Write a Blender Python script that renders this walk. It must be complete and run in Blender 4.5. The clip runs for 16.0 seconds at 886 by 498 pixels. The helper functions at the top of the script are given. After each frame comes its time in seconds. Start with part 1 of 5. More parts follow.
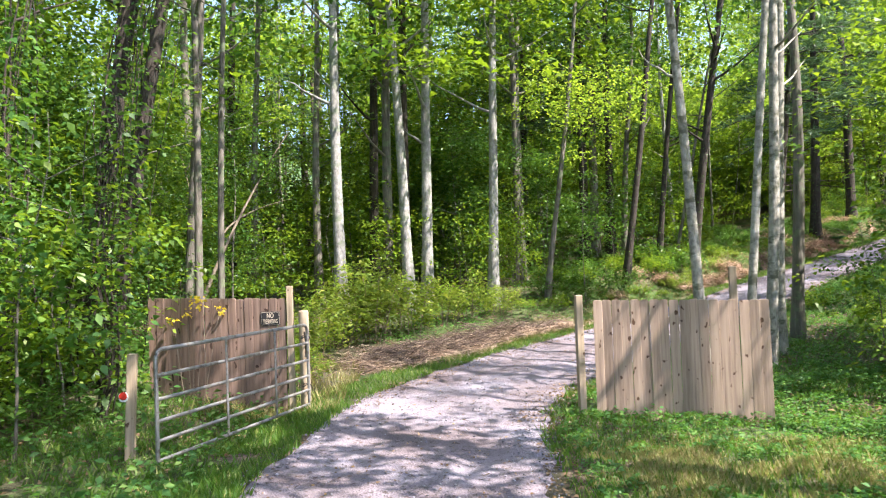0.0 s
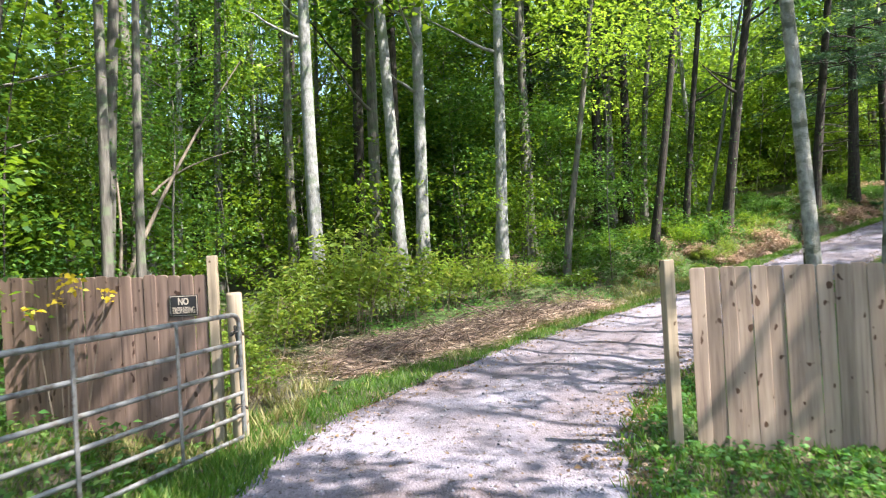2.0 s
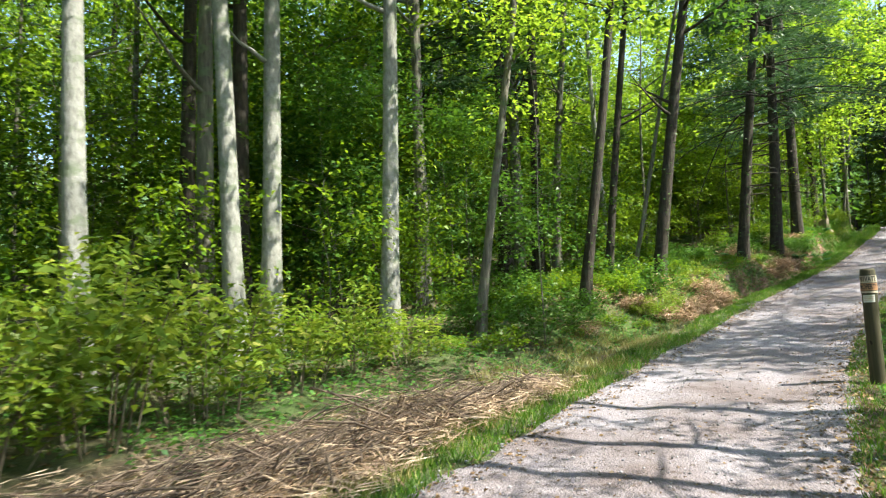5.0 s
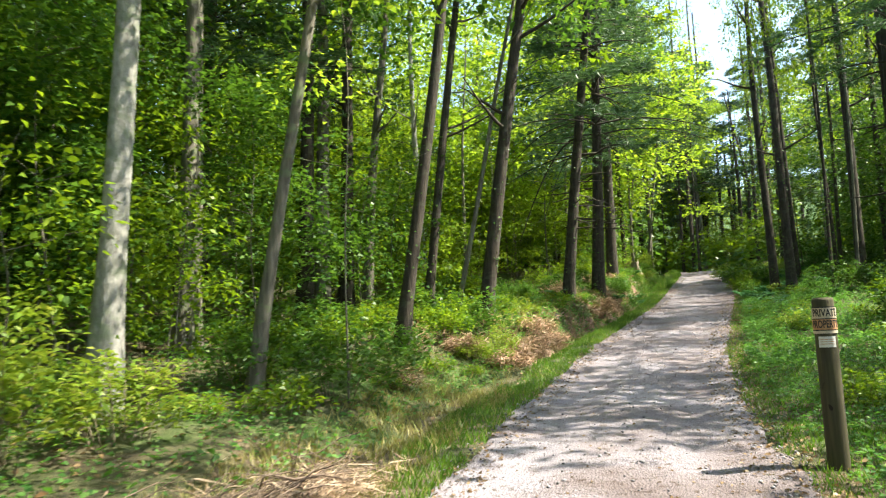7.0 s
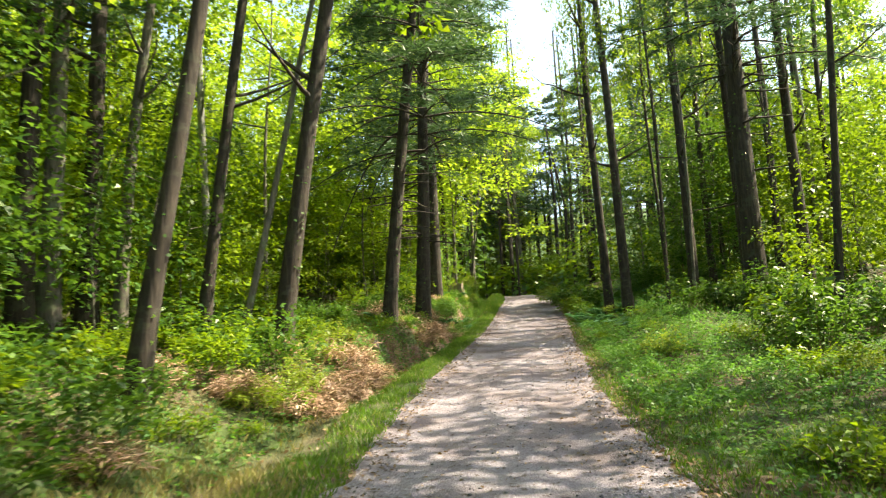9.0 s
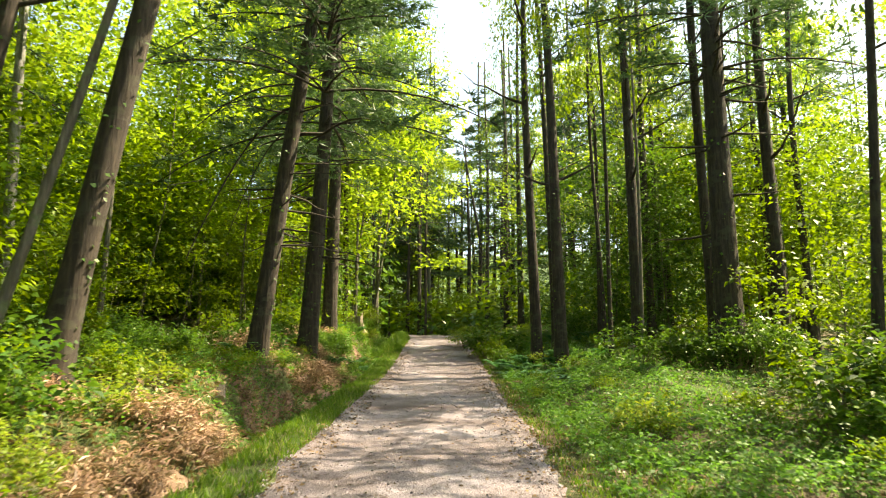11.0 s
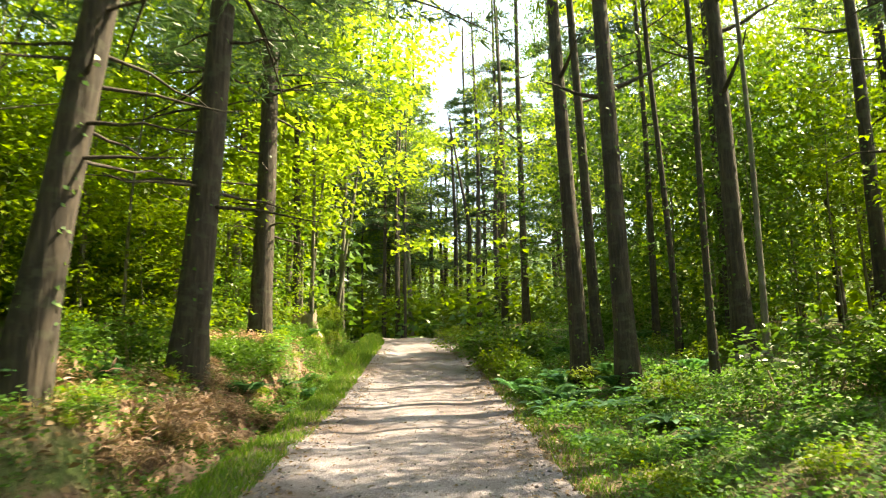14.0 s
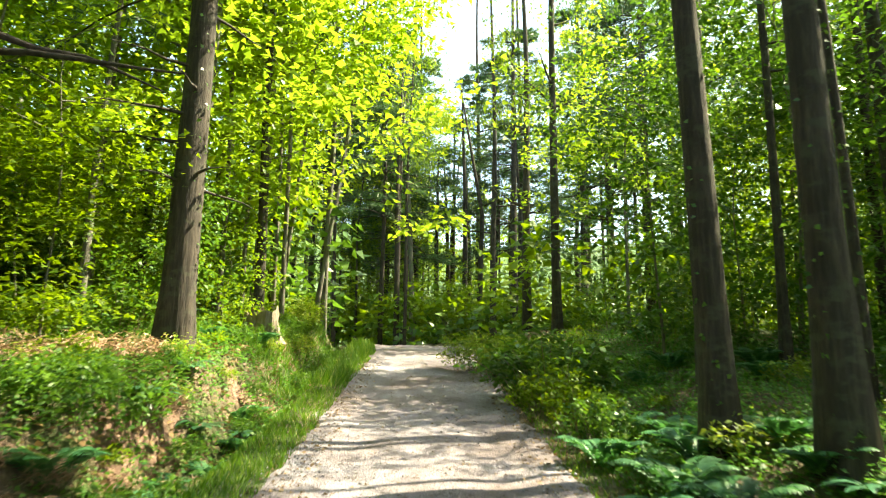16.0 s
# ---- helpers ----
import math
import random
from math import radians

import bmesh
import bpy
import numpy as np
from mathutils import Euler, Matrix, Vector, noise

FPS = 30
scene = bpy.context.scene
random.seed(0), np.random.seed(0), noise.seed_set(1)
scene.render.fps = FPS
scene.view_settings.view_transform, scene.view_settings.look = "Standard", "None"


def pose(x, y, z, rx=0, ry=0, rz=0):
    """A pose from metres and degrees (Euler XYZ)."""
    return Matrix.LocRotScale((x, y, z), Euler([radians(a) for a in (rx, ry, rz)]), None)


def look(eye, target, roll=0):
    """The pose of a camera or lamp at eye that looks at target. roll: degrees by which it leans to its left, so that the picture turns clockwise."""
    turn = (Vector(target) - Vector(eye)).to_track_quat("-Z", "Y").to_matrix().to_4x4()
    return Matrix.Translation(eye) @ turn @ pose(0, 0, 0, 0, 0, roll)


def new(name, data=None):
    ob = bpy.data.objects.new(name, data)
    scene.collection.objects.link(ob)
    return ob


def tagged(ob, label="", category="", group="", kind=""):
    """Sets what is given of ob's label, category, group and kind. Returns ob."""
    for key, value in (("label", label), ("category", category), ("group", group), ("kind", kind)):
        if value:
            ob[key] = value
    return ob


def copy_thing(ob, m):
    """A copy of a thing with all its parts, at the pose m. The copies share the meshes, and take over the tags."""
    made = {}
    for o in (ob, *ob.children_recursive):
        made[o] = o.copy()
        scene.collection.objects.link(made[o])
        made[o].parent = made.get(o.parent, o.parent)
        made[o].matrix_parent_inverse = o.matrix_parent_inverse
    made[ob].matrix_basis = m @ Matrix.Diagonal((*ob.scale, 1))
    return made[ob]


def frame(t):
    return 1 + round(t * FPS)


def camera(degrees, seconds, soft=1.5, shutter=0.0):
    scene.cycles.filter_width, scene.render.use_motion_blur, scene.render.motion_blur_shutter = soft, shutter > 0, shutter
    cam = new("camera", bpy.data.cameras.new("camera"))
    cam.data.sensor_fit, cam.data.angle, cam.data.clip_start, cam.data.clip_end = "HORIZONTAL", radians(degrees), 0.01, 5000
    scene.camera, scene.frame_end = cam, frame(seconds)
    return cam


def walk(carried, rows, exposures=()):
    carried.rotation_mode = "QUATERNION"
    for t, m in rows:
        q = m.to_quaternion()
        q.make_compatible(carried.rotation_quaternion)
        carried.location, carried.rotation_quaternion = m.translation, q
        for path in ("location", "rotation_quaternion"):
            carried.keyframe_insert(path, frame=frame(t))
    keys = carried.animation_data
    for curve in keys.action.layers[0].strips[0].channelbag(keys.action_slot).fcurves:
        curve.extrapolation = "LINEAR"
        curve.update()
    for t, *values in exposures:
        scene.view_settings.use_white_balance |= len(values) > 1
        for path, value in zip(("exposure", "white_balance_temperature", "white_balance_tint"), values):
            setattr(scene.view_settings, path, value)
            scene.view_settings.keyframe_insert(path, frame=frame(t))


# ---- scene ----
cam = camera(62.9, 16.0, soft=1.15, shutter=0.4)
METRES, EYE, TILT, LEAN, TURN = 35.0, 1.8, 0.0, 0.0, 0.0
ROWS = [
    (0.0, 0.0, 0.0, 0.0, 0.07, 1.72, 2.19),
    (0.5, -0.0006, 0.0224, -0.0016, 0.15, 1.38, 2.51),
    (1.0, -0.0009, 0.0475, -0.0034, 0.3, 0.6, 2.72),
    (1.5, -0.002, 0.0742, -0.0053, -0.05, -0.03, 3.11),
    (2.0, -0.0027, 0.0993, -0.0063, -0.29, 0.31, 3.17),
    (2.5, -0.0037, 0.1257, -0.0076, -0.79, 1.52, 3.2),
    (3.0, -0.0045, 0.1527, -0.0085, -1.57, 2.5, 3.15),
    (3.5, -0.0031, 0.1792, -0.0105, -3.17, 2.96, 3.68),
    (6.0, 0.0191, 0.3148, -0.0113, -17.6, 5.61, 1.52),
    (6.5, 0.0289, 0.3393, -0.0118, -22.12, 6.19, 1.77),
    (7.0, 0.0397, 0.3628, -0.0115, -25.07, 6.88, 1.62),
    (7.5, 0.0527, 0.3872, -0.0112, -28.46, 8.14, 1.95),
    (8.0, 0.0681, 0.4127, -0.0103, -32.28, 8.69, 2.35),
    (8.5, 0.085, 0.4375, -0.0102, -35.84, 8.39, 2.72),
    (9.0, 0.1037, 0.4614, -0.0093, -39.47, 8.58, 2.75),
    (9.5, 0.1235, 0.4861, -0.008, -42.27, 8.91, 1.78),
    (10.0, 0.1459, 0.5111, -0.0065, -45.16, 9.6, 0.9),
    (12.5, 0.2645, 0.6263, 0.0097, -48.16, 12.57, -0.3),
    (13.0, 0.2907, 0.6518, 0.0129, -48.07, 12.4, 0.23),
    (13.5, 0.3189, 0.6786, 0.0162, -47.88, 12.18, 0.7),
    (14.0, 0.3495, 0.7052, 0.0196, -48.84, 11.46, 0.73),
    (14.5, 0.3805, 0.7323, 0.0234, -50.34, 12.42, 2.07),
    (15.0, 0.4103, 0.7613, 0.0278, -50.25, 10.04, 0.44),
    (15.5, 0.4403, 0.7901, 0.0324, -49.17, 10.09, -0.21),
    (16.0, 0.4687, 0.8172, 0.0375, -48.87, 11.64, -0.72),
]
walk(cam, [(t, pose(0, 0, EYE, TILT, LEAN, TURN) @ pose(METRES * x, METRES * y, METRES * z, 90 + pitch, roll, yaw)) for t, x, y, z, yaw, pitch, roll in ROWS],
     exposures=[(0.0, 1.95, 6350, 18), (2.0, 1.88, 6100, 13), (3.0, 1.78, 5800, 6), (3.5, 1.72, 6300, 1), (6.0, 1.76, 6700, 0), (8.0, 1.92, 7500, 5), (10.0, 1.92, 8600, 5), (12.5, 2.06, 9900, 4), (14.0, 2.4, 9600, 3), (16.0, 2.45, 8500, -5)])

# ---- world and sun ----
SUN_WAY = Vector((0.74, -0.44, 1.2)).normalized()
world = bpy.data.worlds.new("sky")
scene.world = world
world.use_nodes = True
wn = world.node_tree
sky = wn.nodes.new("ShaderNodeTexSky")
sky.sky_type, sky.sun_disc = "NISHITA", False
sky.sun_elevation = math.asin(SUN_WAY.z)
sky.sun_rotation = math.atan2(SUN_WAY.x, SUN_WAY.y)
sky.air_density, sky.dust_density = 1.0, 1.5
wn.links.new(sky.outputs[0], wn.nodes["Background"].inputs[0])
wn.nodes["Background"].inputs[1].default_value = 0.15
sun = new("sun", bpy.data.lights.new("sun", "SUN"))
sun.data.energy, sun.data.angle, sun.data.color = 5.0, radians(0.55), (1.0, 0.94, 0.82)
sun.matrix_world = look(SUN_WAY * 60, (0, 0, 0))

# ---- materials ----


def shader(name):
    m = bpy.data.materials.new(name)
    m.use_nodes = True
    return m, m.node_tree.nodes, m.node_tree.links, m.node_tree.nodes["Principled BSDF"]


def ramp(nodes, stops):
    r = nodes.new("ShaderNodeValToRGB")
    while len(r.color_ramp.elements) < len(stops):
        r.color_ramp.elements.new(0.5)
    for e, (p, c) in zip(r.color_ramp.elements, stops):
        e.position, e.color = p, (*c, 1)
    return r


def noise_node(nodes, links, scale, detail=4.0, rough=0.6, stretch=None, coords="Object"):
    tc, n = nodes.new("ShaderNodeTexCoord"), nodes.new("ShaderNodeTexNoise")
    n.inputs["Scale"].default_value, n.inputs["Detail"].default_value, n.inputs["Roughness"].default_value = scale, detail, rough
    if stretch:
        mp = nodes.new("ShaderNodeMapping")
        mp.inputs["Scale"].default_value = stretch
        links.new(tc.outputs[coords], mp.inputs[0])
        links.new(mp.outputs[0], n.inputs["Vector"])
    else:
        links.new(tc.outputs[coords], n.inputs["Vector"])
    return n


def mixed(nodes, links, kind, fac, a, b):
    m = nodes.new("ShaderNodeMix")
    m.data_type, m.blend_type = "RGBA", kind
    if isinstance(fac, float):
        m.inputs[0].default_value = fac
    else:
        links.new(fac, m.inputs[0])
    for k, v in ((6, a), (7, b)):
        if isinstance(v, tuple):
            m.inputs[k].default_value = (*v, 1)
        else:
            links.new(v, m.inputs[k])
    return m.outputs[2]


def bumped(nodes, links, height, bsdf, strength, distance):
    b = nodes.new("ShaderNodeBump")
    b.inputs["Strength"].default_value, b.inputs["Distance"].default_value = strength, distance
    links.new(height, b.inputs["Height"])
    links.new(b.outputs[0], bsdf.inputs["Normal"])


def leaf_material(name, stops, glow, through_part=0.42, rough=0.45, gain=1.15):
    """Leaves: each one its own green, some light passing through."""
    m, nodes, links, bsdf = shader(name)
    geo, info = nodes.new("ShaderNodeNewGeometry"), nodes.new("ShaderNodeObjectInfo")
    r = ramp(nodes, stops)
    links.new(geo.outputs["Random Per Island"], r.inputs[0])
    hsv = nodes.new("ShaderNodeHueSaturation")
    wide = nodes.new("ShaderNodeMapRange")
    wide.inputs[3].default_value, wide.inputs[4].default_value = 0.75, 1.25
    links.new(info.outputs["Random"], wide.inputs[0])
    links.new(wide.outputs[0], hsv.inputs["Value"])
    links.new(r.outputs[0], hsv.inputs["Color"])
    n = noise_node(nodes, links, 0.45, 2.0)
    col = mixed(nodes, links, "OVERLAY", 0.35, hsv.outputs[0], n.outputs["Fac"])
    links.new(col, bsdf.inputs["Base Color"])
    bsdf.inputs["Roughness"].default_value = rough
    bsdf.inputs["Specular IOR Level"].default_value = 0.32
    tr = nodes.new("ShaderNodeBsdfTranslucent")
    links.new(mixed(nodes, links, "MULTIPLY", 1.0, mixed(nodes, links, "MIX", 0.6, col, glow), (gain, gain, gain * 0.7)), tr.inputs[0])
    mx = nodes.new("ShaderNodeMixShader")
    mx.inputs[0].default_value = through_part
    links.new(bsdf.outputs[0], mx.inputs[1])
    links.new(tr.outputs[0], mx.inputs[2])
    links.new(mx.outputs[0], nodes["Material Output"].inputs[0])
    return m


LEAF = leaf_material("broad_leaf", [(0.0, (0.04, 0.09, 0.01)), (0.45, (0.08, 0.165, 0.014)), (0.8, (0.14, 0.23, 0.018)), (1.0, (0.22, 0.28, 0.025))], (0.26, 0.38, 0.02))
# Brighter, yellower copy of LEAF with sunlight put into its colour.
LEAF_SUN = leaf_material("sunlit_leaf", [(0.0, (0.07, 0.15, 0.012)), (0.5, (0.13, 0.23, 0.018)), (0.85, (0.22, 0.3, 0.022)), (1.0, (0.32, 0.34, 0.03))], (0.3, 0.42, 0.05), 0.5, 0.45, 1.55)
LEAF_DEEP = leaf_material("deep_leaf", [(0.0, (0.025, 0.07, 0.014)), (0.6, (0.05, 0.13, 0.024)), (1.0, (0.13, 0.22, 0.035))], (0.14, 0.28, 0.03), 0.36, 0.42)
LEAF_GOLD = leaf_material("weed_leaf", [(0.0, (0.08, 0.15, 0.02)), (0.5, (0.15, 0.24, 0.03)), (0.85, (0.24, 0.31, 0.05)), (1.0, (0.36, 0.34, 0.08))], (0.3, 0.38, 0.05))
NEEDLE = leaf_material("pine_needle", [(0.0, (0.03, 0.07, 0.035)), (0.6, (0.055, 0.12, 0.06)), (1.0, (0.11, 0.18, 0.08))], (0.1, 0.19, 0.07), 0.28)
GRASS = leaf_material("grass_blade", [(0.0, (0.03, 0.085, 0.012)), (0.5, (0.06, 0.14, 0.018)), (0.85, (0.12, 0.2, 0.03)), (1.0, (0.34, 0.31, 0.12))], (0.17, 0.33, 0.03))
DRY = leaf_material("dry_grass", [(0.0, (0.2, 0.16, 0.07)), (0.5, (0.34, 0.29, 0.13)), (0.8, (0.22, 0.28, 0.06)), (1.0, (0.46, 0.39, 0.2))], (0.4, 0.36, 0.14), 0.3)
HERB = leaf_material("herb_leaf", [(0.0, (0.035, 0.11, 0.025)), (0.5, (0.065, 0.17, 0.04)), (0.85, (0.12, 0.24, 0.055)), (1.0, (0.2, 0.29, 0.08))], (0.15, 0.36, 0.05), 0.4, 0.5)
BROAD = leaf_material("broad_blue_leaf", [(0.0, (0.03, 0.1, 0.05)), (0.6, (0.06, 0.17, 0.09)), (1.0, (0.13, 0.25, 0.14))], (0.1, 0.28, 0.08), 0.25, 0.32)
FERN = leaf_material("fern_frond", [(0.0, (0.03, 0.11, 0.045)), (0.6, (0.06, 0.18, 0.08)), (1.0, (0.12, 0.26, 0.11))], (0.08, 0.26, 0.07), 0.3, 0.4)
LITTER = leaf_material("fallen_leaf", [(0.0, (0.09, 0.05, 0.025)), (0.5, (0.18, 0.11, 0.055)), (1.0, (0.3, 0.2, 0.11))], (0.3, 0.2, 0.1), 0.15)
DRY_FERN = leaf_material("dry_fern", [(0.0, (0.15, 0.085, 0.06)), (0.5, (0.34, 0.205, 0.145)), (1.0, (0.52, 0.37, 0.27))], (0.4, 0.3, 0.2), 0.15)


def bark_material(name, dark, mid, light, patch=None):
    m, nodes, links, bsdf = shader(name)
    fine = noise_node(nodes, links, 9.0, 6.0, 0.65, (1.6, 1.6, 0.9) if patch and light[0] > 0.4 else (2.2, 2.2, 0.28))
    r = ramp(nodes, [(0.25, dark), (0.5, mid), (0.75, light)])
    links.new(fine.outputs["Fac"], r.inputs[0])
    big = noise_node(nodes, links, 1.3, 3.0)
    rb = ramp(nodes, [(0.35, (0.62, 0.62, 0.62)), (0.65, (1.0, 1.0, 1.0))])
    links.new(big.outputs["Fac"], rb.inputs[0])
    col = mixed(nodes, links, "MULTIPLY", 0.8, r.outputs[0], rb.outputs[0])
    if patch:
        spots = noise_node(nodes, links, 3.2, 4.0, 0.6, (1.0, 1.0, 1.8))
        rs = ramp(nodes, [(0.52, (0.0, 0.0, 0.0)), (0.62, (1.0, 1.0, 1.0))])
        links.new(spots.outputs["Fac"], rs.inputs[0])
        col = mixed(nodes, links, "MIX", rs.outputs[0], col, patch)
    links.new(col, bsdf.inputs["Base Color"])
    bsdf.inputs["Roughness"].default_value = 0.9
    bumped(nodes, links, fine.outputs["Fac"], bsdf, 0.9, 0.03)
    return m


BARK_PALE = bark_material("pale_bark", (0.13, 0.125, 0.115), (0.29, 0.28, 0.265), (0.42, 0.41, 0.39), (0.17, 0.19, 0.14))
BARK_GREY = bark_material("grey_bark", (0.06, 0.053, 0.043), (0.145, 0.128, 0.105), (0.26, 0.235, 0.2), (0.13, 0.15, 0.09))
BARK_DARK = bark_material("dark_bark", (0.013, 0.01, 0.008), (0.042, 0.031, 0.024), (0.1, 0.076, 0.058), (0.052, 0.048, 0.034))
BARK_BIRCH = bark_material("mottled_bark", (0.12, 0.11, 0.09), (0.32, 0.3, 0.26), (0.52, 0.5, 0.45), (0.1, 0.1, 0.07))
BRUSH = bark_material("cut_brush", (0.05, 0.035, 0.027), (0.15, 0.105, 0.08), (0.3, 0.22, 0.17))
TWIG = bark_material("dead_twig", (0.12, 0.09, 0.06), (0.24, 0.19, 0.14), (0.38, 0.31, 0.24))


def wood_material(name, a, b, c):
    m, nodes, links, bsdf = shader(name)
    grain = noise_node(nodes, links, 7.0, 6.0, 0.6, (5.0, 5.0, 0.22))
    r = ramp(nodes, [(0.28, a), (0.5, b), (0.74, c)])
    links.new(grain.outputs["Fac"], r.inputs[0])
    info, hsv = nodes.new("ShaderNodeObjectInfo"), nodes.new("ShaderNodeHueSaturation")
    rg = nodes.new("ShaderNodeMapRange")
    rg.inputs[3].default_value, rg.inputs[4].default_value = 0.7, 1.15
    links.new(info.outputs["Random"], rg.inputs[0])
    links.new(rg.outputs[0], hsv.inputs["Value"])
    links.new(r.outputs[0], hsv.inputs["Color"])
    knots = noise_node(nodes, links, 6.5, 1.0, 0.4, (2.4, 2.4, 1.5))
    shift = nodes.new("ShaderNodeMath")
    shift.operation = "MULTIPLY"
    shift.inputs[1].default_value = 60.0
    links.new(info.outputs["Random"], shift.inputs[0])
    for n in (grain, knots):
        n.noise_dimensions = "4D"
        links.new(shift.outputs[0], n.inputs["W"])
    rk = ramp(nodes, [(0.685, (1.0, 1.0, 1.0)), (0.72, (0.25, 0.17, 0.12))])
    links.new(knots.outputs["Fac"], rk.inputs[0])
    col = mixed(nodes, links, "MULTIPLY", 1.0, hsv.outputs[0], rk.outputs[0])
    stain = noise_node(nodes, links, 1.1, 3.0, 0.55, (1.0, 1.0, 0.5))
    rs = ramp(nodes, [(0.3, (0.7, 0.68, 0.68)), (0.65, (1.0, 1.0, 1.0))])
    links.new(stain.outputs["Fac"], rs.inputs[0])
    links.new(mixed(nodes, links, "MULTIPLY", 0.8, col, rs.outputs[0]), bsdf.inputs["Base Color"])
    bsdf.inputs["Roughness"].default_value = 0.85
    bumped(nodes, links, grain.outputs["Fac"], bsdf, 0.5, 0.006)
    return m


WOOD_NEW = wood_material("weathered_pine", (0.25, 0.17, 0.13), (0.42, 0.298, 0.22), (0.54, 0.405, 0.305))
WOOD_OLD = wood_material("aged_pine", (0.11, 0.068, 0.052), (0.2, 0.13, 0.098), (0.3, 0.2, 0.155))
WOOD_POST = wood_material("post_timber", (0.24, 0.185, 0.125), (0.36, 0.28, 0.19), (0.45, 0.36, 0.26))
WOOD_MOSS = wood_material("mossy_post", (0.03, 0.028, 0.012), (0.06, 0.052, 0.025), (0.1, 0.085, 0.045))


def metal_material(name, base, rough, rust):
    m, nodes, links, bsdf = shader(name)
    n = noise_node(nodes, links, 14.0, 5.0)
    r = ramp(nodes, [(0.35, rust), (0.5, base), (0.9, tuple(min(1, v * 1.15) for v in base))])
    links.new(n.outputs["Fac"], r.inputs[0])
    links.new(r.outputs[0], bsdf.inputs["Base Color"])
    bsdf.inputs["Metallic"].default_value, bsdf.inputs["Roughness"].default_value = 0.55, rough
    return m


STEEL = metal_material("galvanised_tube", (0.26, 0.255, 0.25), 0.45, (0.15, 0.125, 0.11))
IRON = metal_material("dark_chain", (0.08, 0.075, 0.07), 0.55, (0.12, 0.06, 0.03))


def plain_material(name, colour, rough=0.6, wear=0.25):
    m, nodes, links, bsdf = shader(name)
    n = noise_node(nodes, links, 30.0, 4.0)
    r = ramp(nodes, [(0.3, tuple(v * (1 - wear) for v in colour)), (0.7, colour)])
    links.new(n.outputs["Fac"], r.inputs[0])
    links.new(r.outputs[0], bsdf.inputs["Base Color"])
    bsdf.inputs["Roughness"].default_value = rough
    return m


INK = plain_material("black_ink", (0.02, 0.018, 0.02))
CREAM = plain_material("cream_print", (0.6, 0.5, 0.4))
ORANGE = plain_material("orange_print", (0.52, 0.27, 0.14))
PAPER = plain_material("white_paper", (0.75, 0.73, 0.72))
REDGLASS = plain_material("red_reflector", (0.5, 0.03, 0.02), 0.25)
YELLOW = leaf_material("yellow_leaf", [(0.0, (0.5, 0.4, 0.03)), (1.0, (0.7, 0.55, 0.05))], (0.7, 0.5, 0.05))


def soil_material():
    m, nodes, links, bsdf = shader("forest_soil")
    fine = noise_node(nodes, links, 22.0, 8.0, 0.7)
    r = ramp(nodes, [(0.3, (0.045, 0.032, 0.02)), (0.5, (0.11, 0.08, 0.05)), (0.72, (0.22, 0.165, 0.105))])
    links.new(fine.outputs["Fac"], r.inputs[0])
    big = noise_node(nodes, links, 0.55, 4.0)
    rb = ramp(nodes, [(0.42, (0.0, 0.0, 0.0)), (0.6, (1.0, 1.0, 1.0))])
    links.new(big.outputs["Fac"], rb.inputs[0])
    green = ramp(nodes, [(0.3, (0.03, 0.06, 0.012)), (0.7, (0.08, 0.12, 0.025))])
    links.new(fine.outputs["Fac"], green.inputs[0])
    cover = mixed(nodes, links, "MIX", rb.outputs[0], r.outputs[0], green.outputs[0])
    # bare reddish subsoil where the ditch side is cut steep
    geo, xyz = nodes.new("ShaderNodeNewGeometry"), nodes.new("ShaderNodeSeparateXYZ")
    links.new(geo.outputs["Normal"], xyz.inputs[0])
    cut = ramp(nodes, [(0.72, (1.0, 1.0, 1.0)), (0.86, (0.0, 0.0, 0.0))])
    links.new(xyz.outputs["Z"], cut.inputs[0])
    red = ramp(nodes, [(0.3, (0.07, 0.035, 0.025)), (0.5, (0.2, 0.115, 0.085)), (0.7, (0.38, 0.245, 0.19))])
    links.new(fine.outputs["Fac"], red.inputs[0])
    spots = noise_node(nodes, links, 0.9, 3.0, 0.6)
    some = ramp(nodes, [(0.47, (0.0, 0.0, 0.0)), (0.56, (1.0, 1.0, 1.0))])
    links.new(spots.outputs["Fac"], some.inputs[0])
    bare = mixed(nodes, links, "MULTIPLY", 1.0, cut.outputs[0], some.outputs[0])
    links.new(mixed(nodes, links, "MIX", bare, cover, red.outputs[0]), bsdf.inputs["Base Color"])
    bsdf.inputs["Roughness"].default_value = 0.95
    bumped(nodes, links, fine.outputs["Fac"], bsdf, 0.9, 0.06)
    return m


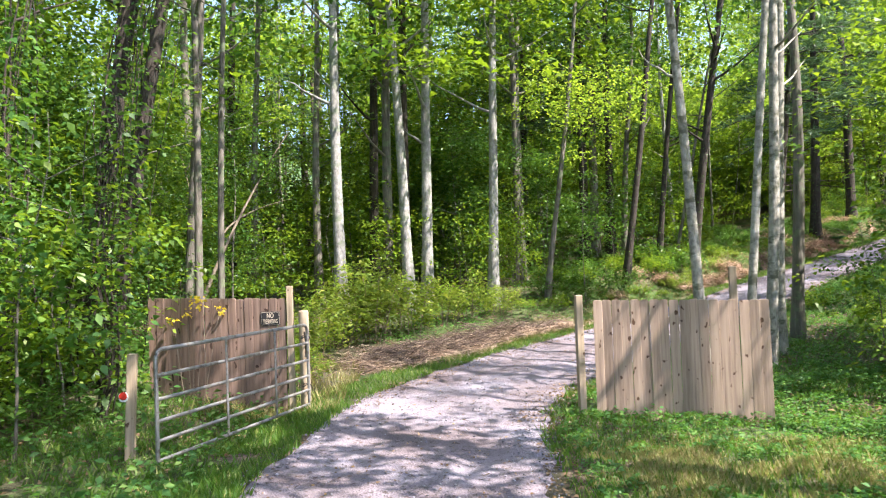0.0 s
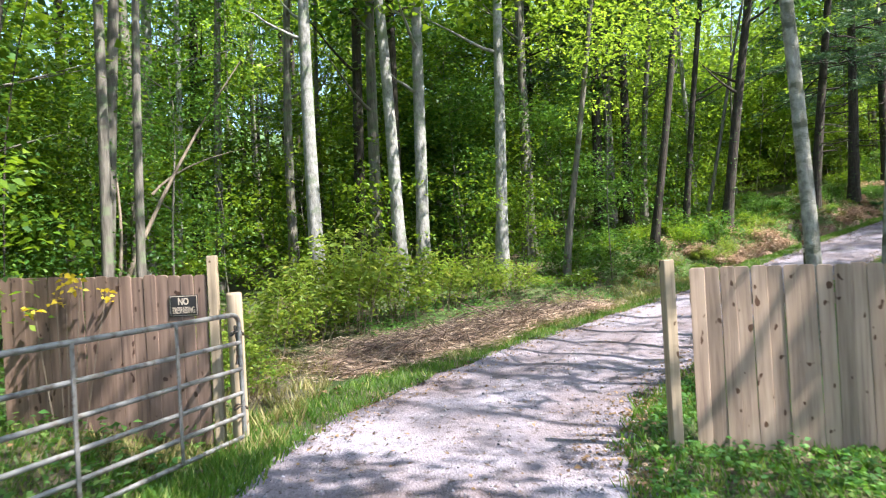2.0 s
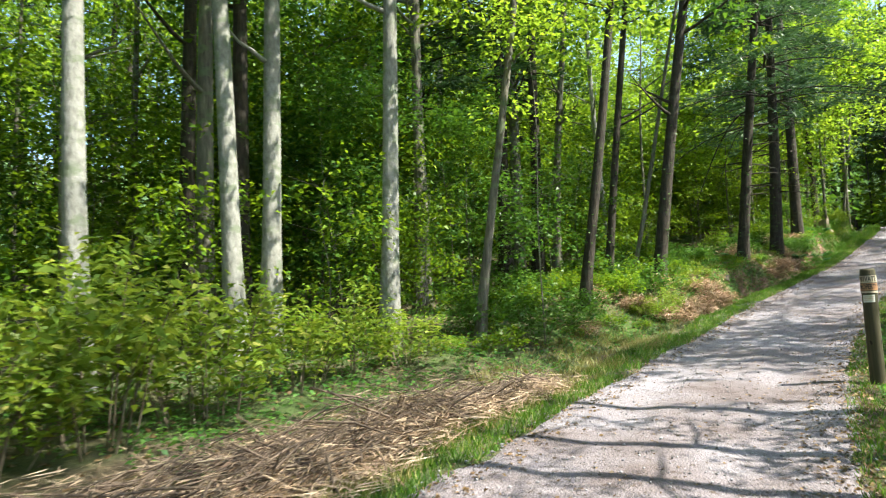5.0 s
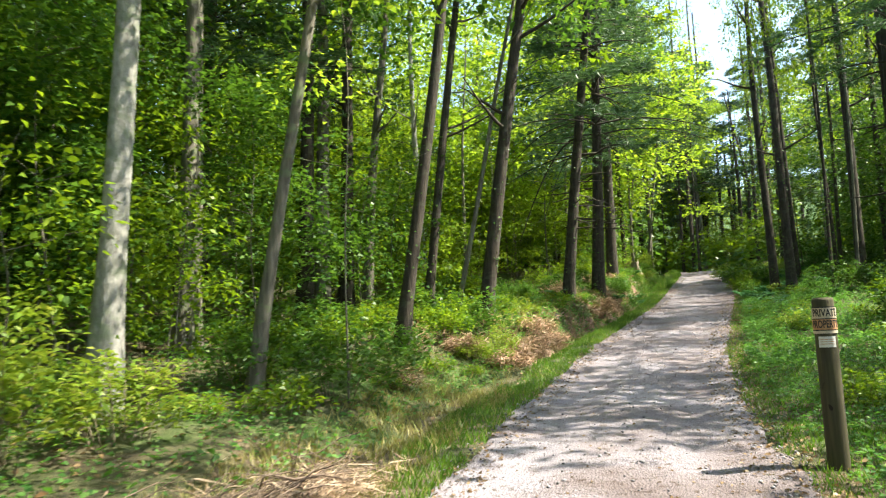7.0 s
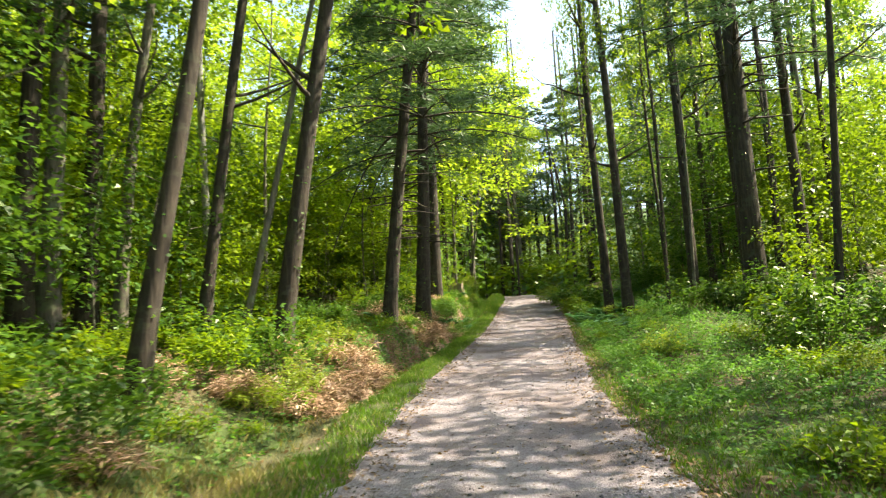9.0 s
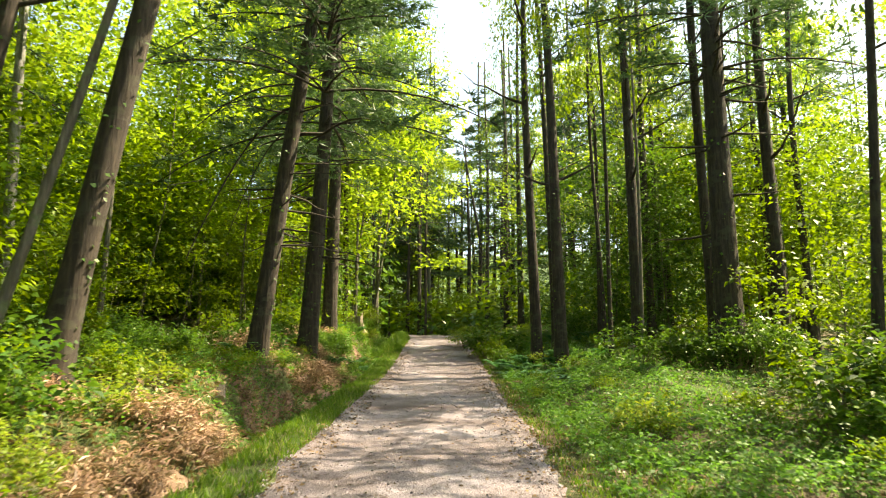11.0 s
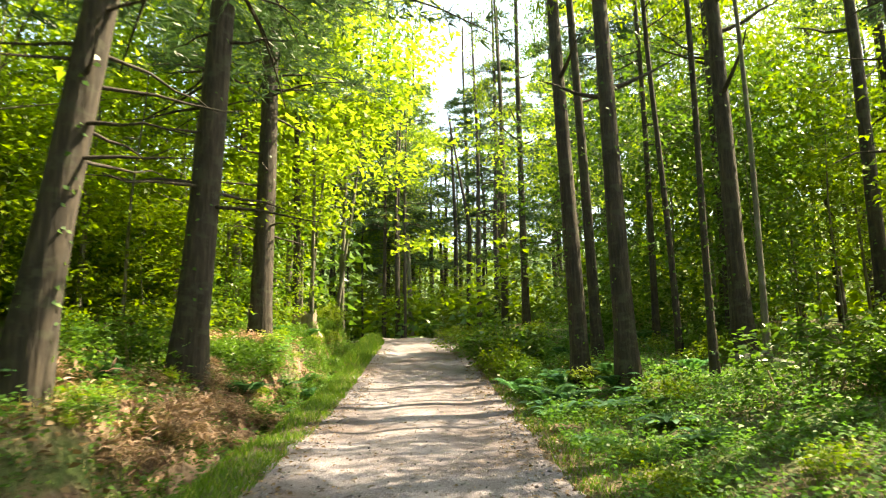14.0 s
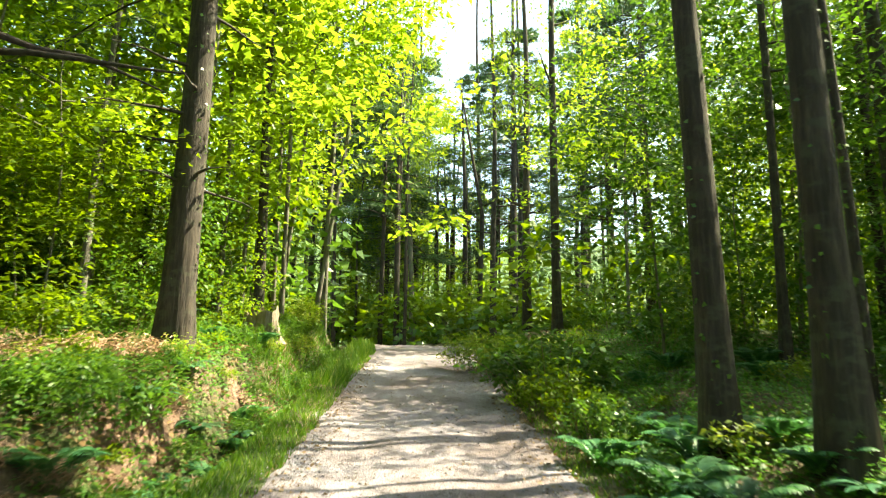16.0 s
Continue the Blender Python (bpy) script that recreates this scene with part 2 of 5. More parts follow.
def gravel_material():
    m, nodes, links, bsdf = shader("packed_gravel")
    tc, v = nodes.new("ShaderNodeTexCoord"), nodes.new("ShaderNodeTexVoronoi")
    v.inputs["Scale"].default_value = 48.0
    links.new(tc.outputs["Object"], v.inputs["Vector"])
    stone = ramp(nodes, [(0.0, (0.085, 0.08, 0.1)), (0.5, (0.225, 0.21, 0.255)), (1.0, (0.41, 0.385, 0.46))])
    links.new(v.outputs["Color"], stone.inputs[0])
    dust = noise_node(nodes, links, 1.6, 6.0, 0.62)
    rd = ramp(nodes, [(0.34, (0.15, 0.15, 0.15)), (0.56, (0.92, 0.92, 0.92))])
    links.new(dust.outputs["Fac"], rd.inputs[0])
    fines = noise_node(nodes, links, 60.0, 6.0, 0.7)
    rf = ramp(nodes, [(0.3, (0.155, 0.144, 0.175)), (0.7, (0.33, 0.307, 0.365))])
    links.new(fines.outputs["Fac"], rf.inputs[0])
    col = mixed(nodes, links, "MIX", rd.outputs[0], stone.outputs[0], rf.outputs[0])
    stain = noise_node(nodes, links, 0.7, 5.0, 0.6)
    rs = ramp(nodes, [(0.36, (0.46, 0.36, 0.31)), (0.5, (0.78, 0.7, 0.66)), (0.64, (1.0, 0.97, 0.95))])
    links.new(stain.outputs["Fac"], rs.inputs[0])
    flecks = noise_node(nodes, links, 13.0, 3.0, 0.55)
    rl = ramp(nodes, [(0.6, (1.0, 1.0, 1.0)), (0.66, (0.42, 0.34, 0.27))])
    links.new(flecks.outputs["Fac"], rl.inputs[0])
    dirty = mixed(nodes, links, "MULTIPLY", 0.9, col, rs.outputs[0])
    links.new(mixed(nodes, links, "MULTIPLY", 0.9, dirty, rl.outputs[0]), bsdf.inputs["Base Color"])
    bsdf.inputs["Roughness"].default_value = 0.95
    b1 = mixed(nodes, links, "ADD", 0.5, v.outputs["Distance"], fines.outputs["Fac"])
    bumped(nodes, links, b1, bsdf, 0.8, 0.02)
    return m


SOIL, GRAVEL = soil_material(), gravel_material()


def stone_material():
    m, nodes, links, bsdf = shader("loose_stone")
    geo = nodes.new("ShaderNodeNewGeometry")
    r = ramp(nodes, [(0.0, (0.06, 0.057, 0.064)), (0.5, (0.18, 0.17, 0.19)), (1.0, (0.36, 0.345, 0.38))])
    links.new(geo.outputs["Random Per Island"], r.inputs[0])
    links.new(r.outputs[0], bsdf.inputs["Base Color"])
    bsdf.inputs["Roughness"].default_value = 0.9
    return m


STONE = stone_material()

# ---- mesh tools ----
rng = np.random.default_rng(11)


def mesh_from(name, verts, faces, material, smooth=False):
    """One mesh from an array of corners and an array of faces with the same number of corners each."""
    verts, faces = np.asarray(verts, np.float32), np.asarray(faces, np.int32)
    me = bpy.data.meshes.new(name)
    me.vertices.add(len(verts))
    me.vertices.foreach_set("co", verts.ravel())
    me.loops.add(faces.size)
    me.loops.foreach_set("vertex_index", faces.ravel())
    me.polygons.add(len(faces))
    me.polygons.foreach_set("loop_start", np.arange(0, faces.size, faces.shape[1], dtype=np.int32))
    if smooth:
        me.polygons.foreach_set("use_smooth", np.ones(len(faces), bool))
    me.update(calc_edges=True)
    me.materials.append(material)
    return me


def piece(name, me, parent=None, at=None, label=""):
    ob = new(name, me)
    ob.parent = parent
    if at is not None:
        ob.matrix_basis = at
    return tagged(ob, label)


def part(name, bm, material, parent, label=""):
    me = bpy.data.meshes.new(name)
    bm.to_mesh(me)
    bm.free()
    me.materials.append(material)
    return piece(name, me, parent, None, label)


def thing(name, at, label, category, group="", kind=""):
    ob = new(name)
    ob.empty_display_size = 0.2
    ob.matrix_basis = at
    return tagged(ob, label, category, group, kind)


def unit(v):
    return v / np.maximum(np.linalg.norm(v, axis=-1, keepdims=True), 1e-9)


def leaf_geometry(p, d, n, size, aspect=0.6, fold=0.1):
    """Folded four-cornered leaves from their stalks p, along d, with upper sides towards n."""
    d = unit(d)
    side = unit(np.cross(d, n))
    up = np.cross(side, d)
    s = np.asarray(size)[:, None]
    v = np.stack([p, p + d * s * 0.45 + side * s * aspect / 2 + up * s * fold, p + d * s - up * s * 0.1, p + d * s * 0.45 - side * s * aspect / 2 + up * s * fold], 1)
    return v.reshape(-1, 3), np.arange(4 * len(p)).reshape(-1, 4)


def blade_geometry(p, d, n, size, aspect=0.6):
    """Plain three-cornered leaves for crowns and thickets further off."""
    d = unit(d)
    side = unit(np.cross(d, n))
    s = np.asarray(size)[:, None]
    v = np.stack([p + side * s * aspect / 2, p + d * s, p - side * s * aspect / 2 + d * s * 0.15], 1)
    return v.reshape(-1, 3), np.arange(3 * len(p)).reshape(-1, 3)


def joined(chunks):
    verts, faces, k = [], [], 0
    for v, f in chunks:
        verts.append(v)
        faces.append(f + k)
        k += len(v)
    return np.concatenate(verts), np.concatenate(faces)


def tube_geometry(points, radii, sides=8, flare=0.0):
    """A round tube of quads through the points."""
    pts, rad = np.asarray(points, float), np.asarray(radii, float)
    ways = unit(np.gradient(pts, axis=0))
    ref = np.where(np.abs(ways[:, 2:3]) > 0.85, np.array([[1.0, 0, 0]]), np.array([[0, 0, 1.0]]))
    a = unit(np.cross(ways, ref))
    b = np.cross(ways, a)
    ang = np.linspace(0, 2 * math.pi, sides, endpoint=False)
    ring = pts[:, None] + rad[:, None, None] * (np.cos(ang)[None, :, None] * a[:, None] + np.sin(ang)[None, :, None] * b[:, None])
    if flare:
        lump = 1 + flare * np.maximum(0, np.cos(ang * 4 + pts[0, 0] * 7)) ** 2
        for k, share in ((0, 1.0), (1, 0.45)):
            ring[k] = pts[k] + (ring[k] - pts[k]) * (1 + (lump[:, None] - 1) * share)
    v = ring.reshape(-1, 3)
    f = []
    for i in range(len(pts) - 1):
        for j in range(sides):
            k = (j + 1) % sides
            f.append((i * sides + j, i * sides + k, (i + 1) * sides + k, (i + 1) * sides + j))
    return v, np.array(f)


# ---- lie of the land ----
RISE = [(-60, -0.4), (0, -0.12), (8.6, 0.0), (15, 0.22), (21.4, 0.6), (26.2, 1.12), (36.4, 2.15), (39, 2.48), (42, 2.93), (47.8, 3.76), (53.4, 4.62), (57, 4.86), (62, 4.9), (90, 5.1), (300, 5.3)]
LINE = [(0.1, -60), (-0.2, -8), (-0.42, 0), (-0.5, 4), (-0.42, 7.2), (-0.15, 9.0), (0.45, 10.9), (1.75, 13.05), (3.75, 15.75), (6.8, 19.4), (9.75, 22.5), (15.5, 27.85), (21.2, 33.0), (26.6, 38.0), (32, 43.2), (35.5, 48.5), (35, 56), (28, 66), (-10, 110)]
HALF = 1.42
RISE_X, RISE_Z = np.array([a for a, _ in RISE], float), np.array([b for _, b in RISE], float)


def smooth_line(points, step=0.4):
    """A soft curve through the middle of the road."""
    p = np.array(points, float)
    s = np.concatenate([[0], np.cumsum(np.hypot(*np.diff(p, axis=0).T))])
    m = np.gradient(p, s, axis=0)
    u = np.arange(0, s[-1], step)
    i = np.clip(np.searchsorted(s, u, "right") - 1, 0, len(s) - 2)
    h = (s[i + 1] - s[i])[:, None]
    t = ((u - s[i])[:, None]) / h
    return (2 * t**3 - 3 * t**2 + 1) * p[i] + (t**3 - 2 * t**2 + t) * h * m[i] + (3 * t**2 - 2 * t**3) * p[i + 1] + (t**3 - t**2) * h * m[i + 1]


MIDDLE = smooth_line(LINE)
WAYS = unit(np.gradient(MIDDLE, axis=0))


def lateral(x, y):
    """Signed distance from the middle of the road (right is plus), for arrays."""
    x, y = np.atleast_1d(x).astype(float), np.atleast_1d(y).astype(float)
    out = np.empty(len(x))
    for a in range(0, len(x), 4000):
        dx, dy = x[a:a + 4000, None] - MIDDLE[None, :, 0], y[a:a + 4000, None] - MIDDLE[None, :, 1]
        k = np.argmin(dx * dx + dy * dy, 1)
        r = np.arange(len(k))
        out[a:a + 4000] = dx[r, k] * WAYS[k, 1] - dy[r, k] * WAYS[k, 0]
        far = np.hypot(dx[r, k], dy[r, k])
        out[a:a + 4000] = np.where(out[a:a + 4000] < 0, -far, far)
    return out


def waves(x, y, size, seed):
    """Cheap smooth unevenness between about -1 and 1."""
    r = np.random.default_rng(seed)
    z = np.zeros(np.shape(x))
    for k in range(7):
        a, f, ph = r.uniform(0, 6.28), (1.0 + 0.45 * k) / size * 6.28, r.uniform(0, 6.28)
        z = z + np.sin((np.cos(a) * x + np.sin(a) * y) * f + ph) / (1 + 0.4 * k)
    return z / 2.6


def step01(v, a, b):
    t = np.clip((v - a) / (b - a), 0, 1)
    return t * t * (3 - 2 * t)


def height(x, y, q=None):
    """The ground's height at places given as arrays."""
    x, y = np.atleast_1d(x).astype(float), np.atleast_1d(y).astype(float)
    q = lateral(x, y) if q is None else q
    s = 0.70 * x + 0.714 * y
    z = np.interp(s, RISE_X, RISE_Z)
    gate = 1 - step01(s, 11, 22)
    z = z - 0.035 * gate * np.clip(q, -6, 5)
    left, right = np.clip(-q - HALF, 0, None), np.clip(q - HALF, 0, None)
    deep = 0.06 + 0.3 * step01(s, 22, 31)
    bank = 0.1 + 0.42 * step01(s, 13, 20) + 0.1 * step01(s, 30, 42)
    z = z - deep * step01(left, 0.35, 0.85) * (1 - step01(left, 1.0, 1.7))
    steep = step01(s, 25, 31)
    z = z + bank * (1 - steep) * step01(left, 1.0, 3.0) + 0.66 * steep * step01(left + 0.22 * waves(x, y, 2.4, 6), 0.85, 1.6) + 0.045 * np.clip(left - 3.0, 0, 30)
    z = z + (0.28 * step01(right, 0.5, 4.0) * step01(s, 14, 24) + 0.3 * step01(right, 0.6, 2.6) * step01(s, 26, 34)) + 0.015 * np.clip(right - 4, 0, 30)
    off = step01(np.abs(q), HALF - 0.1, HALF + 0.7)
    z = z + waves(x, y, 5.0, 3) * 0.06 * off + waves(x, y, 1.6, 4) * 0.035 * off
    rut = np.exp(-((np.abs(q) - 0.72) / 0.28) ** 2)
    return z - 0.03 * rut * (1 - off) + 0.008 * waves(x, y, 1.1, 5) * (1 - off)


def hz(x, y):
    return float(height(x, y)[0])


def axis(lo, fine_lo, fine_hi, hi, step):
    a = fine_lo - np.geomspace(step, fine_lo - lo, 26)[::-1]
    b = fine_hi + np.geomspace(step, hi - fine_hi, 26)
    return np.concatenate([a, np.arange(fine_lo, fine_hi + step / 2, step), b])


def build_ground():
    xs, ys = axis(-600, -10, 40, 600, 0.22), axis(-600, -4, 50, 600, 0.22)
    gx, gy = np.meshgrid(xs, ys)
    x, y = gx.ravel(), gy.ravel()
    q = lateral(x, y)
    z = height(x, y, q) - 0.07 * (1 - step01(np.abs(q), HALF - 0.35, HALF - 0.05))
    nx, ny = len(xs), len(ys)
    k = (np.arange(ny - 1)[:, None] * nx + np.arange(nx - 1)[None]).ravel()
    me = mesh_from("ground", np.stack([x, y, z], 1), np.stack([k, k + 1, k + nx + 1, k + nx], 1), SOIL, True)
    tagged(new("ground", me), "brown forest soil with leaf litter and green patches", "ground", kind="structure")


def build_road():
    keep = (MIDDLE[:, 1] > -20) & (MIDDLE[:, 1] < 62)
    mid = MIDDLE[keep]
    u = np.arange(len(mid) * 2 - 1) / 2
    c = np.stack([np.interp(u, np.arange(len(mid)), mid[:, k]) for k in (0, 1)], 1)
    w = unit(np.gradient(c, axis=0))
    across = np.stack([w[:, 1], -w[:, 0]], 1)
    cols = np.linspace(-1, 1, 29)
    ragged = HALF + 0.14 * waves(u, u * 0, 9.0, 8) + 0.1 * waves(u, u * 0, 2.6, 9)
    ragged_l = HALF + 0.12 * waves(u, u * 0, 8.0, 18) + 0.07 * waves(u, u * 0, 2.3, 19)
    reach = np.where(cols[None] > 0, ragged[:, None], ragged_l[:, None]) * cols[None]
    p = c[:, None] + across[:, None] * reach[..., None]
    x, y = p[..., 0].ravel(), p[..., 1].ravel()
    z = height(x, y) + 0.012 - 0.05 * (np.abs(np.tile(cols, len(c))) > 0.99)
    n = len(cols)
    k = (np.arange(len(c) - 1)[:, None] * n + np.arange(n - 1)[None]).ravel()
    me = mesh_from("road", np.stack([x, y, z], 1), np.stack([k, k + 1, k + n + 1, k + n], 1), GRAVEL, True)
    tagged(new("road", me), "grey packed gravel track with shallow wheel ruts", "road", kind="structure")


build_ground()
build_road()

# ---- trees ----


def trunk_points(tall, lean, wobble, r, n=15):
    t = np.linspace(0, 1, n) ** 1.15
    a, b = r.uniform(0, 6.28, 2)
    x = lean[0] * tall * t + wobble * np.sin(t * 7 + a) * t
    y = lean[1] * tall * t + wobble * np.sin(t * 6 + b) * t
    z = tall * t
    z[0] = -0.25
    return np.stack([x, y, z], 1)


def spray(centre, radius, count, size, r, tilt=0.45, flat=0.25, far=False):
    """A loose flat spray of leaves round a twig's end."""
    a = r.uniform(0, 6.28, count)
    rad = radius * np.sqrt(r.uniform(0.02, 1, count))
    p = centre + np.stack([rad * np.cos(a), rad * np.sin(a), r.normal(0, radius * flat, count) - 0.12 * rad], 1)
    d = np.stack([np.cos(a + r.normal(0, 0.8, count)), np.sin(a + r.normal(0, 0.8, count)), r.normal(-0.25, 0.3, count)], 1)
    n = np.stack([r.normal(0, tilt, count), r.normal(0, tilt, count), np.ones(count)], 1)
    if far:
        return blade_geometry(p, d, n, size * r.uniform(0.7, 1.4, count), 0.75)
    return leaf_geometry(p, d, n, size * r.uniform(0.6, 1.25, count))


def crown_mesh(seed, clusters, per, wide, low, high, leaf, radius, material, far=False):
    """A crown of leaf sprays in an uneven egg round the upper trunk."""
    r = np.random.default_rng(seed)
    chunks = []
    lobes = r.normal(0, 1, (6, 3)) * (wide * 0.5, wide * 0.5, (high - low) * 0.25)
    for _ in range(clusters):
        lobe = lobes[r.integers(6)]
        c = lobe + r.normal(0, 1, 3) * (wide * 0.38, wide * 0.38, (high - low) * 0.17)
        c[2] = np.clip(c[2] + (low + high) / 2, low, high)
        chunks.append(spray(c, radius * r.uniform(0.6, 1.3), per, leaf, r, far=far))
    v, f = joined(chunks)
    return mesh_from("crown", v, f, material)


HIGH_CROWNS = [crown_mesh(100 + k, 62, 34, 3.1, 7.5, 15.5, 0.21, 0.9, LEAF if k % 2 else LEAF_DEEP, True) for k in range(4)]
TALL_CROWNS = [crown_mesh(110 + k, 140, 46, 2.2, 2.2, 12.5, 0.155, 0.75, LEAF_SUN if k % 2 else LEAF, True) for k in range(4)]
MID_CROWNS = [crown_mesh(120 + k, 105, 42, 1.6, 0.9, 6.6, 0.125, 0.6, LEAF if k % 3 else LEAF_DEEP, True) for k in range(6)]
LOW_CROWNS = [crown_mesh(140 + k, 42, 30, 1.0, 0.5, 3.2, 0.11, 0.42, LEAF_DEEP if k == 2 else LEAF) for k in range(4)]


# Darker leaf green here puts the gate corner's deep shade into the colour.
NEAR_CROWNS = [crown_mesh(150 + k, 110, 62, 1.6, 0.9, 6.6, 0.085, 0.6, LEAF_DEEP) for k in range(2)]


def needle_crown(seed, low, high, wide, whorls):
    """Long level pine boughs with flat plumes of needles along their side twigs."""
    r = np.random.default_rng(seed)
    tris, wood = [], []
    for k in range(whorls):
        z = low + (high - low) * k / whorls + r.normal(0, 0.12)
        reach = wide * (1 - 0.72 * k / whorls)
        for _ in range(4):
            a, L = r.uniform(0, 6.28), reach * r.uniform(0.55, 1.1)
            way, out = np.array([math.cos(a), math.sin(a), 0.0]), np.array([-math.sin(a), math.cos(a), 0.0])
            t = np.linspace(0.0, 1, 6)
            sag = r.uniform(0.2, 0.42)
            spot = lambda u: way * L * u + np.array([0, 0, z + 0.18 * L * u - sag * L * u * u])
            wood.append(tube_geometry([spot(u) for u in t], 0.03 * (1 - 0.8 * t) + 0.004, 4))
            for u in np.linspace(0.25, 1.0, 11):
                side = r.choice([-1, 1])
                reach2 = (0.25 + 0.5 * (1 - u)) * min(L, 2.4) * r.uniform(0.5, 1.1)
                for v in (0.35, 0.7, 1.0):
                    c = spot(u) + (out * side + way * 0.7) * reach2 * v * 0.75 + r.normal(0, 0.05, 3)
                    m = 12
                    d = unit(r.normal(0, 1, (m, 3)) * (1, 1, 0.4) + (out * side + way) * 0.5)
                    tris.append(blade_geometry(c + d * 0.01, d, r.normal(0, 1, (m, 3)), r.uniform(0.16, 0.34, m), 0.13))
    v, f = joined(tris)
    vw, fw = joined(wood)
    return mesh_from("needles", v, f, NEEDLE), mesh_from("bough", vw, fw, BARK_DARK)


PINE_CROWNS = [needle_crown(160 + k, 4.7 + 0.8 * k, 15.5, 3.6, 13) for k in range(3)]
BARKS = {"pale": (BARK_PALE, "pale grey smooth-barked"), "grey": (BARK_GREY, "grey-brown furrowed"), "dark": (BARK_DARK, "dark rough-barked"), "birch": (BARK_BIRCH, "mottled white and grey")}


def add_ivy(t, at, thick, r):
    """Small leaves climbing the lower trunk."""
    n = 170
    z, a = 0.2 + 5.5 * r.uniform(0, 1, n) ** 1.3, r.uniform(0, 6.28, n)
    keep = np.sin(a * 2 + z * 0.9 + thick * 40) + r.normal(0, 0.4, n) > 0.0
    z, a = z[keep], a[keep]
    mid = np.array([at(k) for k in z])
    out = np.stack([np.cos(a), np.sin(a), r.normal(0, 0.25, len(a))], 1)
    p = mid + out * (thick * 0.47)
    d = out * 0.6 + np.stack([-np.sin(a), np.cos(a), r.normal(-0.3, 0.6, len(a))], 1) * r.choice([-1, 1], (len(a), 1))
    piece("ivy", mesh_from("ivy", *leaf_geometry(p, d, out + np.array([0, 0, 0.4]), r.uniform(0.04, 0.085, len(a)), 0.75), LEAF_DEEP), t, None, "climbing green ivy leaves")


def make_tree(x, y, thick, lean_x, lean_y, bark, style, tall=16.0, seed=0):
    """One standing tree: trunk, limbs and crown."""
    r = np.random.default_rng(seed + 1000)
    mat, words = BARKS[bark]
    what = {"leafy": "tall tree with high leafy crown", "pine": "pine with drooping boughs and bare lower twigs", "slim": "slender tree with sparse leaves", "dead": "tall trunk with dead snags"}[style]
    z = hz(x, y)
    t = thing("tree", pose(x, y, z), f"{words} {what}", "tree", "forest trees")
    pts = trunk_points(tall, (lean_x, lean_y), (0.12 + 0.12 * r.uniform()) * (0.5 if thick > 0.3 else 1.0), r)
    h = pts[:, 2].clip(0) / tall
    rad = thick / 2 * (1.0 - 0.72 * h) + thick * 0.1 * np.exp(-pts[:, 2].clip(0) * 2.5)
    piece("trunk", mesh_from("trunk", *tube_geometry(pts, rad, 12, 0.35), mat, True), t)
    at = lambda zz: np.array([np.interp(zz, pts[:, 2], pts[:, k]) for k in range(3)])
    off = at(tall * 0.7)
    count = {"leafy": 5, "pine": 24, "slim": 4, "dead": 6}[style]
    for k in range(count):
        zz = r.uniform(2.2, 8.5) if style == "pine" else r.uniform(4.5, 10.5)
        a, L = r.uniform(0, 6.28), r.uniform(0.8, 2.0) * (1.2 if style == "leafy" else 0.95 if style == "pine" else 1.0)
        u = np.linspace(0, 1, 6)
        bend = 0.55 if style in ("leafy", "slim") else r.uniform(-0.25, 0.15)
        p = at(zz) + np.stack([math.cos(a) * L * u, math.sin(a) * L * u, bend * L * u**1.3], 1) + r.normal(0, 0.035, (6, 3)) * u[:, None]
        piece("limb", mesh_from("limb", *tube_geometry(p, thick * (0.16 if style != "pine" else 0.07) * (1 - 0.85 * u), 5), mat, True), t)
    if style == "pine":
        needles, bough = PINE_CROWNS[r.integers(3)]
        top = at(10.0)
        m = pose(top[0], top[1], 0, 0, 0, r.uniform(0, 360))
        wood = tagged(piece("bough", bough, t, m), kind="stuff")
        piece("needles", needles, wood, None, "dark green needles")
        if thick > 0.3:
            add_ivy(t, at, thick, r)
    elif style != "dead":
        if bark == "dark" and seed < 60:
            add_ivy(t, at, thick, r)
        src = HIGH_CROWNS[r.integers(4)]
        m = pose(off[0], off[1], r.uniform(-1.0, 1.5), 0, 0, r.uniform(0, 360)) @ Matrix.Diagonal((*[r.uniform(0.8, 1.1) * (0.42 if style == "slim" else 0.95)] * 2, 1.0, 1))
        piece("crown", src, t, m, "bright green leaves")
    return t


# x, y, thickness, lean in x and y, bark, style
GATE_WOOD = [
    (-2.65, 18.7, 0.33, -0.005, 0.0, "pale", "leafy"), (-1.0, 20.9, 0.33, -0.03, 0.0, "pale", "leafy"), (-0.52, 21.5, 0.34, 0.03, 0.0, "pale", "leafy"),
    (1.4, 21.1, 0.31, 0.04, 0.0, "pale", "leafy"), (2.6, 25.6, 0.3, 0.02, 0.0, "grey", "leafy"), (3.05, 21.7, 0.17, 0.13, -0.07, "grey", "slim"),
    (-4.9, 10.4, 0.24, 0.18, 0.0, "dark", "leafy"), (-5.6, 11.0, 0.28, 0.16, 0.0, "dark", "leafy"), (-5.1, 14.3, 0.2, 0.06, 0.0, "grey", "slim"), (-4.3, 12.6, 0.15, 0.02, 0.0, "grey", "slim"), (-4.0, 12.9, 0.13, 0.03, 0.0, "grey", "slim"), (-6.6, 9.8, 0.22, 0.06, 0.0, "dark", "leafy"),
]
